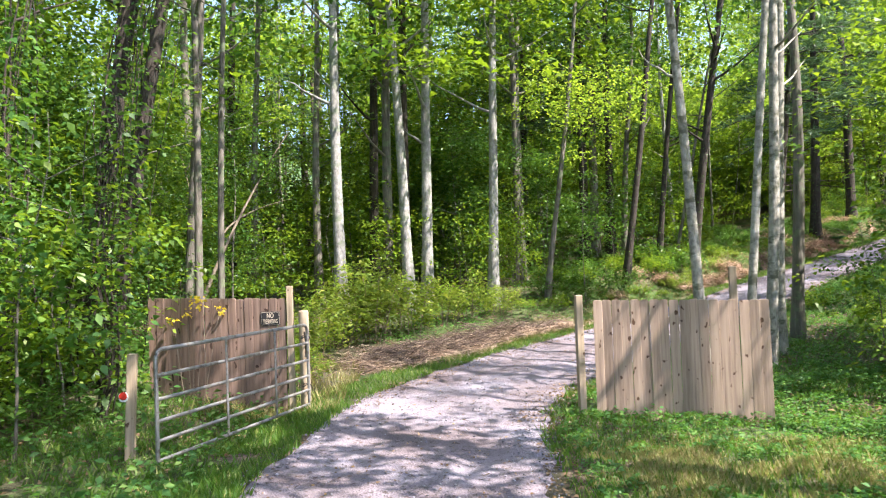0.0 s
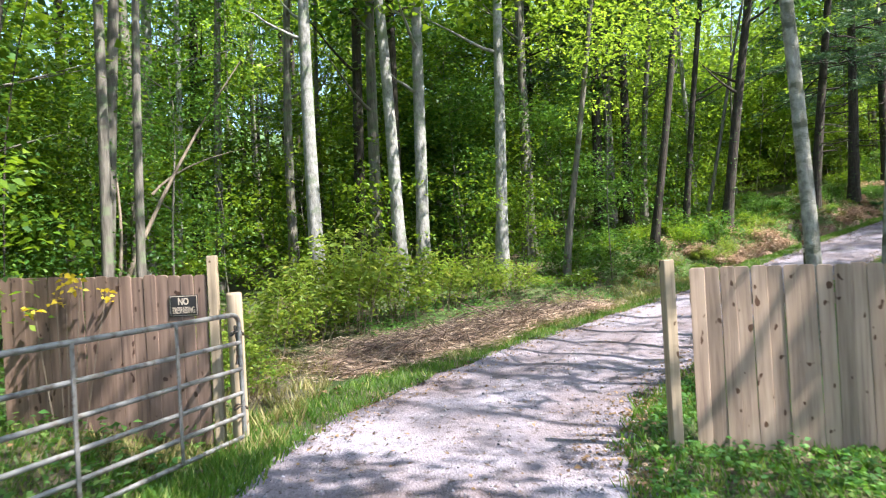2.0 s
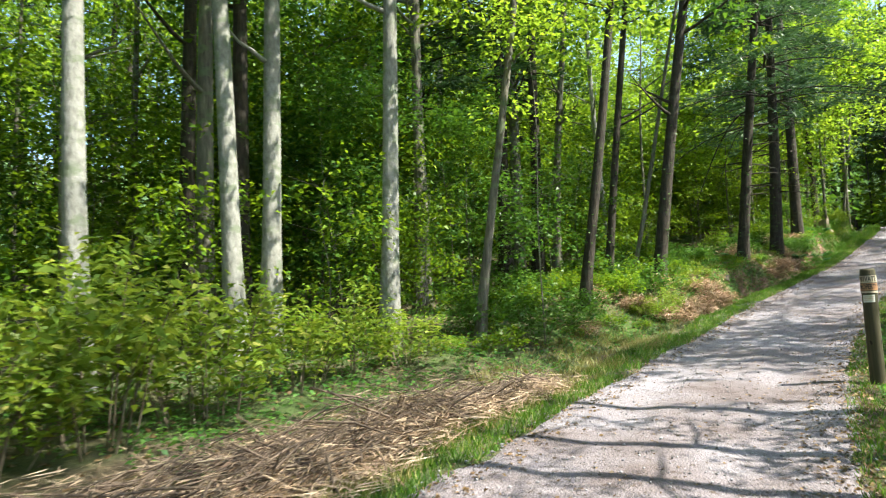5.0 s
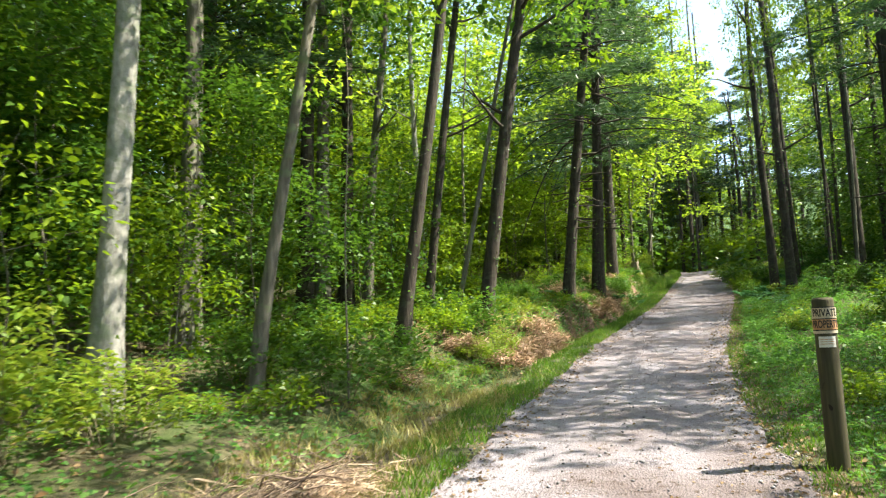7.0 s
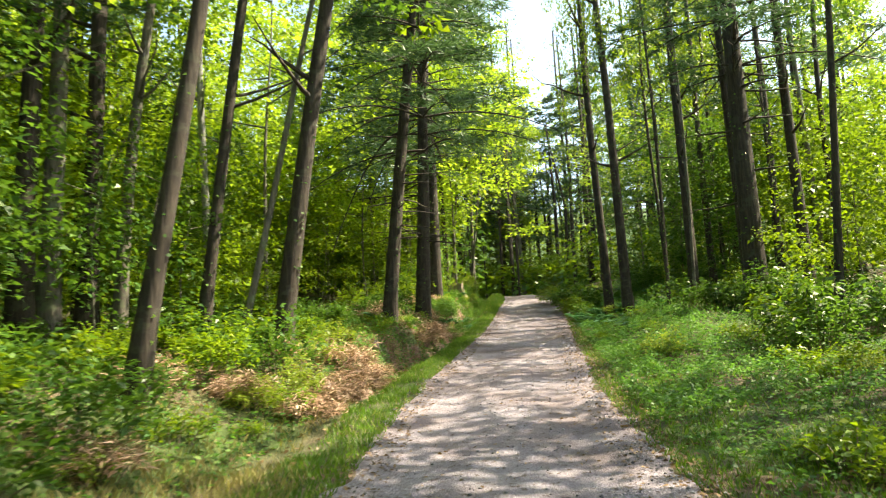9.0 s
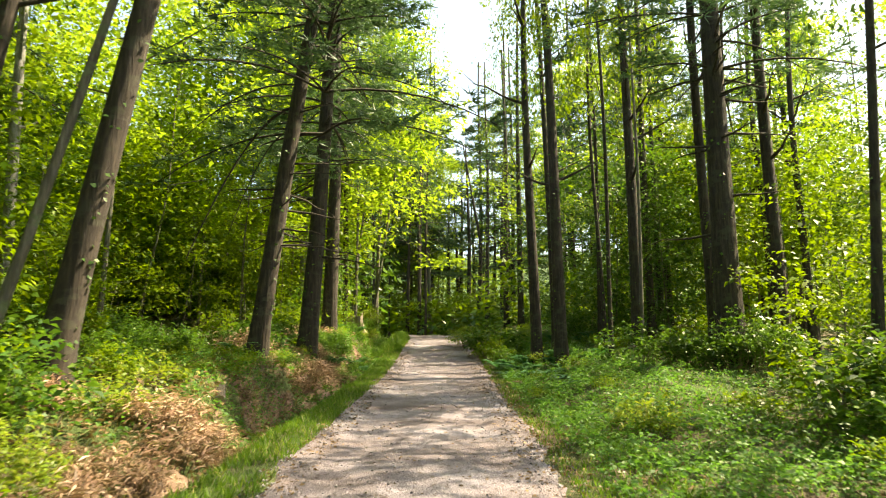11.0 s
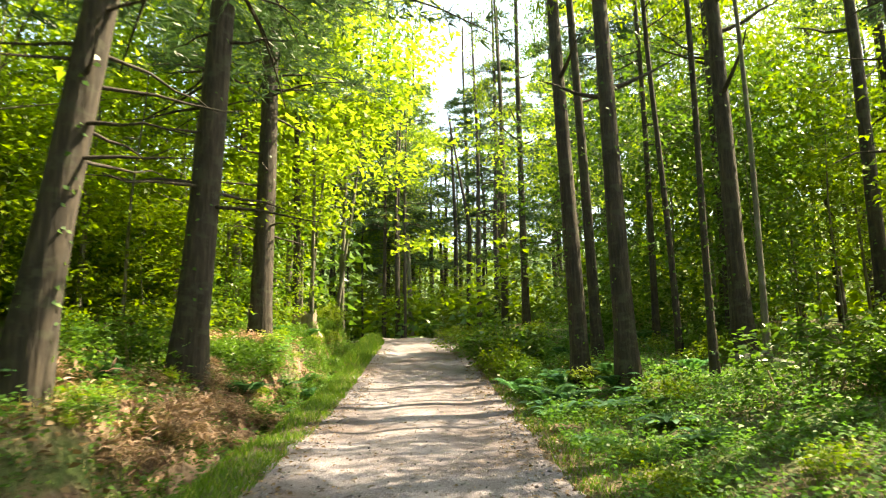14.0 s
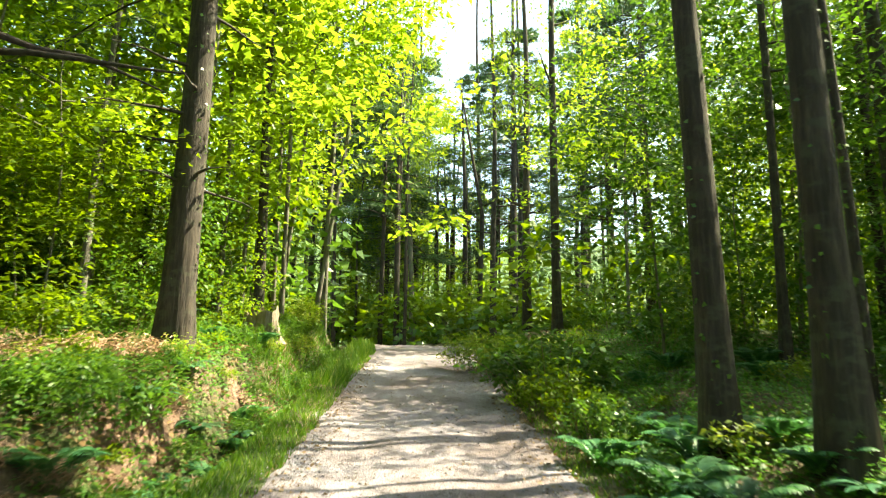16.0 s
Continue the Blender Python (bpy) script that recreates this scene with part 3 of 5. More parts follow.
NORTH_WOOD = [
    (-8.8, 25.1, 0.42, 0.04, 0.0, "pale", "leafy"), (-7.4, 23.7, 0.22, 0.05, 0.0, "pale", "slim"), (-6.2, 23.7, 0.26, 0.03, 0.0, "grey", "leafy"),
    (-3.8, 22.0, 0.27, 0.01, 0.0, "grey", "leafy"), (-8.3, 28.2, 0.45, 0.03, 0.0, "dark", "leafy"), (-2.35, 24.5, 0.36, 0.02, 0.0, "dark", "leafy"),
    (-1.75, 22.9, 0.36, 0.02, 0.0, "grey", "leafy"), (-1.3, 24.8, 0.4, 0.02, 0.0, "dark", "leafy"), (2.9, 27.0, 0.3, 0.02, 0.0, "grey", "leafy"),
]
BEND_WOOD = [
    (6.2, 24.8, 0.25, 0.13, -0.07, "dark", "leafy"), (6.0, 30.6, 0.42, 0.01, 0.0, "dark", "leafy"), (6.5, 30.9, 0.42, 0.01, 0.0, "grey", "leafy"),
    (7.2, 31.1, 0.4, 0.02, 0.0, "dark", "leafy"), (7.7, 30.8, 0.28, 0.06, 0.0, "grey", "slim"), (9.65, 28.0, 0.36, 0.11, -0.1, "dark", "leafy"),
    (8.62, 29.05, 0.24, 0.1, -0.06, "dark", "leafy"), (9.0, 28.3, 0.13, 0.2, -0.1, "grey", "slim"), (14.6, 31.6, 0.37, 0.075, -0.08, "dark", "pine"), (17.3, 33.6, 0.46, 0.03, -0.03, "dark", "pine"),
    (21.65, 38.25, 0.5, 0.0, 0.0, "dark", "pine"),
]
RIGHT_WOOD = [
    (21.4, 25.15, 0.56, 0.01, -0.012, "dark", "pine"), (23.6, 24.8, 0.34, 0.0, 0.0, "dark", "slim"), (22.3, 25.8, 0.26, -0.01, 0.0, "dark", "slim"),
    (23.3, 31.2, 0.32, -0.015, 0.015, "dark", "slim"), (22.72, 30.02, 0.34, -0.015, 0.015, "dark", "slim"), (24.85, 28.95, 0.34, 0.0, 0.0, "dark", "slim"),
    (23.2, 28.85, 0.12, 0.0, 0.0, "dark", "slim"), (25.9, 32.3, 0.24, -0.02, 0.02, "dark", "slim"), (23.6, 28.2, 0.1, 0.04, 0.0, "grey", "slim"), (25.6, 30.4, 0.13, -0.03, 0.0, "dark", "slim"), (18.0, 21.9, 0.16, 0.06, -0.06, "dark", "slim"), (27.2, 27.2, 0.3, 0.02, 0.0, "dark", "slim"), (28.6, 30.4, 0.28, 0.0, 0.0, "dark", "slim"), (29.8, 27.0, 0.26, 0.0, 0.0, "dark", "dead"), (27.9, 31.9, 0.16, 0.02, 0.0, "dark", "dead"), (30.6, 31.0, 0.2, -0.02, 0.0, "dark", "dead"), (25.4, 26.4, 0.12, 0.05, 0.0, "dark", "slim"), (26.6, 25.6, 0.2, -0.02, 0.0, "grey", "slim"), (26.1, 24.9, 0.22, 0.03, 0.0, "dark", "slim"),
]
CREST_WOOD = [
    (34.8, 40.2, 0.3, 0.0, 0.0, "dark", "slim"), (37.6, 43.2, 0.34, 0.0, 0.0, "dark", "slim"), (41.4, 47.6, 0.3, 0.0, 0.0, "dark", "dead"),
    (35.5, 33.0, 0.32, 0.0, 0.0, "dark", "pine"), (36.0, 28.0, 0.34, 0.0, 0.0, "dark", "pine"),
    (24.4, 43.6, 0.3, 0.02, 0.0, "grey", "leafy"), (28.4, 46.4, 0.26, 0.03, 0.0, "grey", "leafy"), (26.4, 43.2, 0.26, 0.0, 0.0, "dark", "slim"), (28.9, 44.2, 0.13, 0.12, -0.04, "grey", "slim"), (29.3, 44.8, 0.1, 0.16, -0.05, "grey", "slim"), (28.2, 44.9, 0.12, 0.1, 0.0, "grey", "slim"), (38.6, 50.2, 0.16, 0.0, 0.0, "dark", "slim"), (40.4, 53.6, 0.26, 0.01, 0.0, "dark", "pine"), (42.6, 54.2, 0.3, 0.0, 0.0, "dark", "pine"), (30.2, 45.4, 0.2, 0.0, 0.0, "grey", "slim"),
]
FENCE_AND_SHADE_WOOD = [
    (4.0, 11.3, 0.17, -0.045, 0.0, "birch", "slim"), (4.7, 11.4, 0.14, 0.1, 0.0, "birch", "slim"), (5.35, 12.1, 0.19, 0.08, 0.0, "birch", "slim"),
    # from (5.4, 4.6) on: unseen trees added only to cast shade on gate and track
    (6.0, 13.1, 0.2, 0.04, 0.0, "birch", "slim"), (7.0, 14.5, 0.24, 0.04, 0.0, "grey", "slim"), (5.4, 4.6, 0.4, 0.0, 0.0, "grey", "leafy"), (3.1, 1.6, 0.3, 0.02, 0.0, "grey", "leafy"), (3.6, -1.6, 0.32, 0.0, 0.0, "grey", "leafy"), (13.6, 15.2, 0.36, 0.0, 0.0, "grey", "leafy"), (15.3, 17.0, 0.26, 0.0, 0.0, "grey", "leafy"), (7.6, 6.2, 0.2, 0.0, 0.0, "grey", "slim"), (8.6, 7.6, 0.22, 0.0, 0.0, "grey", "slim"), (8.5, -1.5, 0.35, 0.0, 0.0, "grey", "leafy"), (18.5, 16.0, 0.4, 0.0, 0.0, "grey", "leafy"), (21.5, 18.6, 0.36, 0.0, 0.0, "dark", "leafy"), (15.4, 13.6, 0.36, 0.0, 0.0, "dark", "leafy"),
]
PLANTED = []
for k, row in enumerate(GATE_WOOD + NORTH_WOOD + BEND_WOOD + RIGHT_WOOD + FENCE_AND_SHADE_WOOD + CREST_WOOD):
    t = make_tree(*row, tall=15 + (k * 7 % 5), seed=k)
    if row[:2] == (14.6, 31.6):
        for z, reach, drop, w in ((5.1, 2.0, 3.2, 0.035), (4.6, 1.2, 2.2, 0.02), (5.6, 2.6, 1.6, 0.022)):
            u = np.linspace(0, 1, 10)
            line = np.stack([0.35 - 0.67 * reach * u, -0.38 + 0.74 * reach * u, z + 0.25 * np.sin(u * 3) - drop * u**1.4], 1)
            piece("limb", mesh_from("limb", *tube_geometry(line, w * (1 - 0.7 * u), 6), BARK_DARK, True), t, None, "long drooping dead limb")
    PLANTED.append(row[:2])


def free_spot(x, y, apart, verge, taken):
    if abs(lateral(x, y)[0]) < verge:
        return False
    return all((x - a) ** 2 + (y - b) ** 2 > apart * apart for a, b in taken)


def clear_of_view(x, y, q):
    """Keeps the open views beside the track free of trunks that are not there."""
    if q < 0:
        return not (-4.5 < x < 9 and y < 23.5 + max(0, x - 3) * 0.9) and q < -4.8 and not (x < -4 and y < 9 and q > -6.5)
    return q > (5.6 if x > 12 else 8.5)


def scatter_wood():
    """The rest of the forest: trees further in, alike in kind."""
    r = np.random.default_rng(5)
    near = list(PLANTED)
    protos = []
    for bark, style in (("grey", "leafy"), ("dark", "leafy"), ("dark", "pine"), ("grey", "slim"), ("pale", "leafy"), ("dark", "slim"), ("grey", "slim"), ("dark", "slim")):
        spot = (-12 + 9 * len(protos), 56 - 3 * len(protos) % 5)
        protos.append(make_tree(*spot, 0.3, r.normal(0, 0.02), r.normal(0, 0.02), bark, style, 16, 300 + len(protos)))
        near.append(spot)
    made = tries = 0
    while made < 135 and tries < 6000:
        tries += 1
        x, y = r.uniform(-30, 54), r.uniform(-24, 66)
        q = float(lateral(x, y)[0])
        if abs(q) < 4.2 or not clear_of_view(x, y, q) or (0 < x < 11 and -12 < y < 9) or (12 < x < 26 and 8 < y < 19.5) or (q > 0 and (24 < x < 56 and 20 < y < 47 or r.uniform() < (0.78 if x > 12 else 0.5))) or (12 < x < 32 and -15 < q < 0 and y > 32 and r.uniform() < 0.75) or not free_spot(x, y, 1.7, 4.0, near):
            continue
        near.append((x, y))
        t = copy_thing(protos[r.integers(8)], pose(x, y, hz(x, y), 0, 0, r.uniform(0, 360)))
        w = r.uniform(0.4, 1.25)
        t.scale = (w, w, r.uniform(0.9, 1.15))
        made += 1


scatter_wood()


def make_sapling(crown, tall, thick, seed, mat, words):
    r = np.random.default_rng(seed)
    t = thing("sapling", pose(0, 0, 0), words, "sapling", "understorey saplings")
    pts = trunk_points(tall, (r.normal(0, 0.05), r.normal(0, 0.05)), 0.15, r, 9)
    piece("trunk", mesh_from("trunk", *tube_geometry(pts, thick / 2 * (1 - 0.85 * pts[:, 2].clip(0) / tall), 6), mat, True), t)
    for k in range(5):
        zz, a, L = tall * r.uniform(0.35, 0.9), r.uniform(0, 6.28), tall * r.uniform(0.15, 0.3)
        u = np.linspace(0, 1, 5)
        p = np.array([np.interp(zz, pts[:, 2], pts[:, k]) for k in range(3)]) + np.stack([math.cos(a) * L * u, math.sin(a) * L * u, 0.3 * L * u], 1)
        piece("limb", mesh_from("limb", *tube_geometry(p, thick * 0.25 * (1 - 0.8 * u), 4), mat, True), t)
    piece("crown", crown, t)
    return t


def axis_gap(x, y):
    """Distance from the straight line on which the track runs up to its crest."""
    return abs((x - 26.6) * 0.67 - (y - 38.0) * 0.742)


def scatter_saplings():
    r = np.random.default_rng(6)
    tall = [make_sapling(c, 11, 0.13, 390 + k, BARK_GREY, "tall young maple with yellow-green leaves, many tinted as if sunlit") for k, c in enumerate(TALL_CROWNS)]
    mid = [make_sapling(c, 6.2, 0.07, 400 + k, BARK_GREY, "young broadleaf tree with layered light green leaves") for k, c in enumerate(MID_CROWNS)]
    near = [make_sapling(c, 6.2, 0.07, 410 + k, BARK_GREY, "young broadleaf tree with layered leaves tinted dark as if shaded") for k, c in enumerate(NEAR_CROWNS)]
    low = [make_sapling(c, 2.9, 0.035, 420 + k, BARK_GREY, "waist-high sapling with broad green leaves") for k, c in enumerate(LOW_CROWNS)]
    spots = [(a, b) for a, b in PLANTED]
    for t, (x, y) in zip(near, ((-9.4, 9.6), (-8.2, 13.0))):
        t.matrix_basis = pose(x, y, hz(x, y))
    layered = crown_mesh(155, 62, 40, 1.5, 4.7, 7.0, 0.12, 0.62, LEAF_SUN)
    t = make_sapling(layered, 6.6, 0.03, 431, BARK_GREY, "slender tree with a flat layered pale green crown")
    t.matrix_basis = pose(4.1, 21.2, hz(4.1, 21.2))
    for kinds, places in ((near, ((-5.6, 12.4), (-7.4, 10.8), (-8.6, 7.2), (-4.6, 15.8), (-6.5, 17.0))), (mid, ((9.8, 9.5), (11.0, 12.5), (8.6, 11.6), (27.8, 29.4), (29.2, 32.0), (30.4, 28.6), (28.4, 34.0), (31.4, 31.2), (32.4, 34.0), (26.9, 25.0), (29.4, 24.0),  (33.4, 27.0), (34.4, 30.6), (37.0, 28.6), (39.0, 33.4), (0.4, 26.8), (4.0, 28.6), (-6.4, 21.4), (-3.4, 27.0), (1.9, 29.4), (-0.6, 29.2))), (low, ((-4.5, 8.5), (-4.2, 7.0), (-5.2, 6.6), (-4.9, 9.6), (-5.9, 7.8), (-6.3, 5.6), (-3.2, 21.0), (0.4, 21.6), (2.2, 22.6), (-4.8, 19.6), (-1.4, 22.6), (7.0, 10.6), (8.0, 9.4), (6.6, 8.6), (7.6, 12.6))),
                          (tall, ((33.4, 28.6), (35.2, 26.6), (36.2, 31.0), (38.4, 28.4), (40.2, 31.4), (33.6, 32.6), (41.6, 35.4), (44.6, 38.6), (37.4, 34.2), (41.0, 58.0), (36.0, 38.5), (24.2, 42.4), (26.8, 45.6), (29.6, 48.8), (21.6, 41.4), (31.0, 53.0), (44.5, 56.0), (27.6, 43.9), (29.4, 46.8), (32.8, 51.6), (25.6, 46.0), (23.0, 44.5)))):
        for x, y in places:
            # Tall ones left of the crest take only the crowns tinted as sunlit.
            t = copy_thing(kinds[1 + 2 * r.integers(2) if kinds is tall and x < 31 else r.integers(len(kinds))], pose(x, y, hz(x, y), 0, 0, r.uniform(0, 360)))
            k = (1.1 if axis_gap(x, y) < 3.2 else r.uniform(1.25, 1.5) if x < 31 else r.uniform(0.85, 1.05)) if kinds is tall else r.uniform(0.85, 1.2)
            t.scale = (k * 0.9, k * 0.9, k)
            spots.append((x, y))
    for kinds, number, apart, lo, hi in ((tall, 54, 2.2, 5.0, 24), (mid, 88, 1.3, 4.2, 20), (low, 84, 0.8, 3.6, 13)):
        first, made, tries = list(kinds), 0, 0
        while made < number and tries < 9000:
            tries += 1
            x, y = r.uniform(-24, 50), r.uniform(4, 62)
            q = float(lateral(x, y)[0])
            if not lo + (2.0 if q > 0 and kinds is not low else 0.0) < abs(q) < hi or not (clear_of_view(x, y, q - 1.0 if kinds is low and q < 0 else q) or (kinds is low and x > 9 and q < -3.6)):
                continue
            if q > 0 and ((x < 16 or 22 < x < 34 and q < 13) and kinds is tall or r.uniform() < 0.4):
                continue
            if kinds is not low and -7.0 < q < 0 and 4 < x < 16:
                continue
            if 12.5 < x < 24 and 9 < y < 19.5 or (kinds is not low and 32 < x < 58 and y < 57 and y > 20 and abs(q) < 26 and (q > 0 or x > 36) or kinds is not low and 12 < x < 24 and 0 < q < 9):
                continue
            if not free_spot(x, y, apart, 3.0, spots):
                continue
            spots.append((x, y))
            m = pose(x, y, hz(x, y), 0, 0, r.uniform(0, 360))
            s = r.uniform(0.7, 1.3)
            if first:
                t = first.pop()
                t.matrix_basis = m
            else:
                # Up the left side the tall crowns are again the sunlit-tinted ones.
                t = copy_thing(kinds[1 + 2 * r.integers(2) if kinds is tall and q < 0 and x > 10 else r.integers(len(kinds))], m)
            t.scale = (s, s, s * r.uniform(0.9, 1.15))
            made += 1


scatter_saplings()

# ---- shrubs ----


def shrub_mesh(seed, wide, tall, stems, per, leaf, material, aspect=0.5):
    r = np.random.default_rng(seed)
    leaves, wood = [], []
    for _ in range(stems):
        a, out = r.uniform(0, 6.28), wide * math.sqrt(r.uniform(0, 1))
        h = tall * r.uniform(0.5, 1.0) * (1 - 0.45 * (out / wide) ** 2)
        base = np.array([math.cos(a), math.sin(a), 0]) * out * 0.45
        tip = np.array([math.cos(a) * out, math.sin(a) * out, h])
        t = np.linspace(0, 1, 4)[:, None]
        line = base + (tip - base) * t + np.array([0, 0, 0.15 * h]) * np.sin(t * math.pi)
        line[0, 2] = -0.05
        wood.append(tube_geometry(line, np.linspace(0.008, 0.003, 4), 3))
        u = np.sqrt(r.uniform(0.04, 1.0, per))
        p = base + (tip - base) * u[:, None] + r.normal(0, 0.06, (per, 3)) + np.array([0, 0, 0.15 * h]) * np.sin(u * math.pi)[:, None]
        b = r.uniform(0, 6.28, per)
        d = np.stack([np.cos(b), np.sin(b), r.normal(0.05, 0.4, per)], 1)
        n = np.stack([r.normal(0, 0.5, per), r.normal(0, 0.5, per), np.ones(per)], 1)
        leaves.append(leaf_geometry(p, d, n, leaf * r.uniform(0.6, 1.3, per), aspect))
    return mesh_from("foliage", *joined(leaves), material), mesh_from("woody_base", *joined(wood[::3]), TWIG)


SHRUBS = {
    "gold": [shrub_mesh(500 + k, 0.75, 1.25, 44, 28, 0.1, LEAF_GOLD, 0.4) for k in range(2)],
    "green": [shrub_mesh(510 + k, 0.75, 0.9, 34, 27, 0.095, LEAF_DEEP if k else LEAF) for k in range(3)],
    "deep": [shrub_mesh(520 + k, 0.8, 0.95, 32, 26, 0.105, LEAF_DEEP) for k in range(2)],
    "dead": [shrub_mesh(540 + k, 0.6, 0.45, 44, 22, 0.15, DRY_FERN, 0.14) for k in range(2)],
    "weed": [shrub_mesh(530 + k, 0.5, 0.42, 26, 20, 0.075, LEAF if k else LEAF_GOLD) for k in range(3)],
}
SHRUB_WORDS = {"dead": "brown heap of dried fern and cut weeds", "gold": "bushy yellow-green roadside weeds in full sun", "green": "leafy green woodland shrub on the verge", "deep": "dark green leafy shrub in the shade", "weed": "low patch of small-leaved green weeds"}


def plant_shrub(kind, x, y, size, r, lift=0.0):
    foliage, stems = SHRUBS[kind][r.integers(len(SHRUBS[kind]))]
    t = thing("shrub", pose(x, y, hz(x, y) + lift, 0, 0, r.uniform(0, 360)), SHRUB_WORDS[kind], "shrub", "roadside shrubs")
    piece("foliage", foliage, t)
    piece("woody_base", stems, t)
    t.scale = (size, size, size * r.uniform(0.85, 1.15))


def beside(s_lo, s_hi, q_lo, q_hi, n, r):
    """Places beside the road, by y along its middle and by distance from it."""
    rising = MIDDLE[:, 1] < 50
    rising[int(np.argmax(MIDDLE[:, 1] > 50)):] = False
    y = r.uniform(s_lo, s_hi, n)
    x, wx, wy = (np.interp(y, MIDDLE[rising, 1], a[rising]) for a in (MIDDLE[:, 0], WAYS[:, 0], WAYS[:, 1]))
    q = r.uniform(q_lo, q_hi, n)
    return np.stack([x + wy * q, y - wx * q], 1)


def plant_shrubs():
    r = np.random.default_rng(7)
    for x, y, s in ((-1.7, 15.9, 1.5), (-2.3, 14.9, 1.2), (-0.9, 17.0, 1.35), (-2.5, 13.4, 1.0), (-0.1, 18.3, 1.15), (-2.8, 12.1, 0.85), (-2.1, 17.3, 1.4), (0.7, 19.2, 1.0), (-2.3, 11.4, 0.7), (1.6, 19.8, 0.9)):
        plant_shrub("gold", x, y, s, r)
    for kind, x, y, s in (("deep", 18.9, 34.7, 0.6), ("deep", 19.5, 35.2, 0.7), ("deep", 20.1, 35.8, 0.6), ("deep", 18.4, 34.9, 0.5), ("weed", 17.6, 34.3, 0.7), ("weed", 18.2, 35.0, 0.6), ("deep", 20.5, 24.8, 0.9), ("deep", 21.0, 26.0, 0.8), ("deep", 22.0, 24.6, 1.0), ("deep", 21.4, 24.4, 0.9), ("deep", 25.6, 34.5, 1.5), ("deep", 25.9, 34.9, 1.3), ("green", 24.2, 33.2, 0.8), ("green", 24.7, 34.0, 0.85), ("green", 23.6, 32.6, 0.7), ("gold", 27.6, 37.2, 0.8), ("gold", 28.3, 38.4, 0.9),
                          ("gold", 26.2, 41.4, 0.6), ("gold", 27.2, 42.4, 0.7), ("weed", 8.0, 24.9, 1.1), ("gold", 8.6, 25.4, 0.55), ("gold", 7.6, 24.6, 0.5), ("green", 15.4, 21.2, 1.3), ("green", 16.1, 21.9, 1.1), ("deep", 16.6, 21.2, 1.3)):
        plant_shrub(kind, x, y, s, r)
    for x, y, s in ((17.1, 32.9, 0.7), (17.7, 33.5, 0.6), (18.1, 33.9, 0.65), (16.7, 32.6, 0.6), (17.4, 33.6, 0.5), (18.6, 34.3, 0.5), (17.9, 34.2, 0.5), (16.0, 31.9, 1.0), (16.5, 32.3, 0.9), (15.4, 31.3, 0.8), (17.0, 32.6, 0.7), (8.3, 24.6, 0.9), (8.9, 25.2, 0.8), (9.6, 25.9, 0.8), (10.6, 26.9, 0.9), (5.2, 22.4, 0.8), (11.4, 27.6, 0.7), (19.0, 34.2, 0.7)):
        plant_shrub("dead", x, y, s, r)
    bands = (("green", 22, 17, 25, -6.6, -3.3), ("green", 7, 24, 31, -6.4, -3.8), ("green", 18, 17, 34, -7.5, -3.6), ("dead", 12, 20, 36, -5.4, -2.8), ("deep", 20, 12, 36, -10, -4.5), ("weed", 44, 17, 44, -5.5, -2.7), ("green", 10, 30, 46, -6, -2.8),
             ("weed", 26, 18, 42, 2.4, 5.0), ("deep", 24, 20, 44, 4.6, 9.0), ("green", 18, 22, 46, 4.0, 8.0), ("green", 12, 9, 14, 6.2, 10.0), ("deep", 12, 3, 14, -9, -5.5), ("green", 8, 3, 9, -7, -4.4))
    for kind, n, a, b, lo, hi in bands:
        for x, y in beside(a, b, lo, hi, n, r):
            plant_shrub(kind, x, y, r.uniform(0.5, 1.15), r)


def plant_undergrowth():
    """Small plants that crowd the ditch sides, too many to count."""
    r = np.random.default_rng(9)
    heaps = {}
    for kind, n, a, b, lo, hi in (("deep", 34, 29, 42, -3.2, -2.1), ("deep", 12, 28, 34, -5.0, -3.0), ("weed", 16, 26, 34, -5.5, -3.0), ("dead", 18, 24, 40, -3.3, -2.2), ("weed", 22, 25, 42, -3.4, -2.1), ("weed", 30, 28, 42, 1.8, 3.2), ("gold", 7, 38, 43, 2.0, 3.4)):
        for x, y in beside(a, b, lo, hi, n, r):
            me = SHRUBS[kind][r.integers(len(SHRUBS[kind]))][0]
            v = np.empty(len(me.vertices) * 3, np.float32)
            me.vertices.foreach_get("co", v)
            v, k, turn = v.reshape(-1, 3) * r.uniform(0.3, 0.6), len(me.vertices), r.uniform(0, 6.28)
            c, d = math.cos(turn), math.sin(turn)
            v = np.stack([v[:, 0] * c - v[:, 1] * d + x, v[:, 0] * d + v[:, 1] * c + y, v[:, 2] + hz(x, y) - 0.04], 1)
            heaps.setdefault(me.materials[0].name, []).append((v, np.arange(k).reshape(-1, 4)))
    t = thing("undergrowth", pose(0, 0, 0), "mixed low weeds and dried ferns crowding the ditch sides", "undergrowth", kind="stuff")
    for name, chunks in heaps.items():
        piece("foliage", mesh_from("foliage", *joined(chunks), bpy.data.materials[name]), t)


plant_shrubs()
plant_undergrowth()

# ---- far forest ----


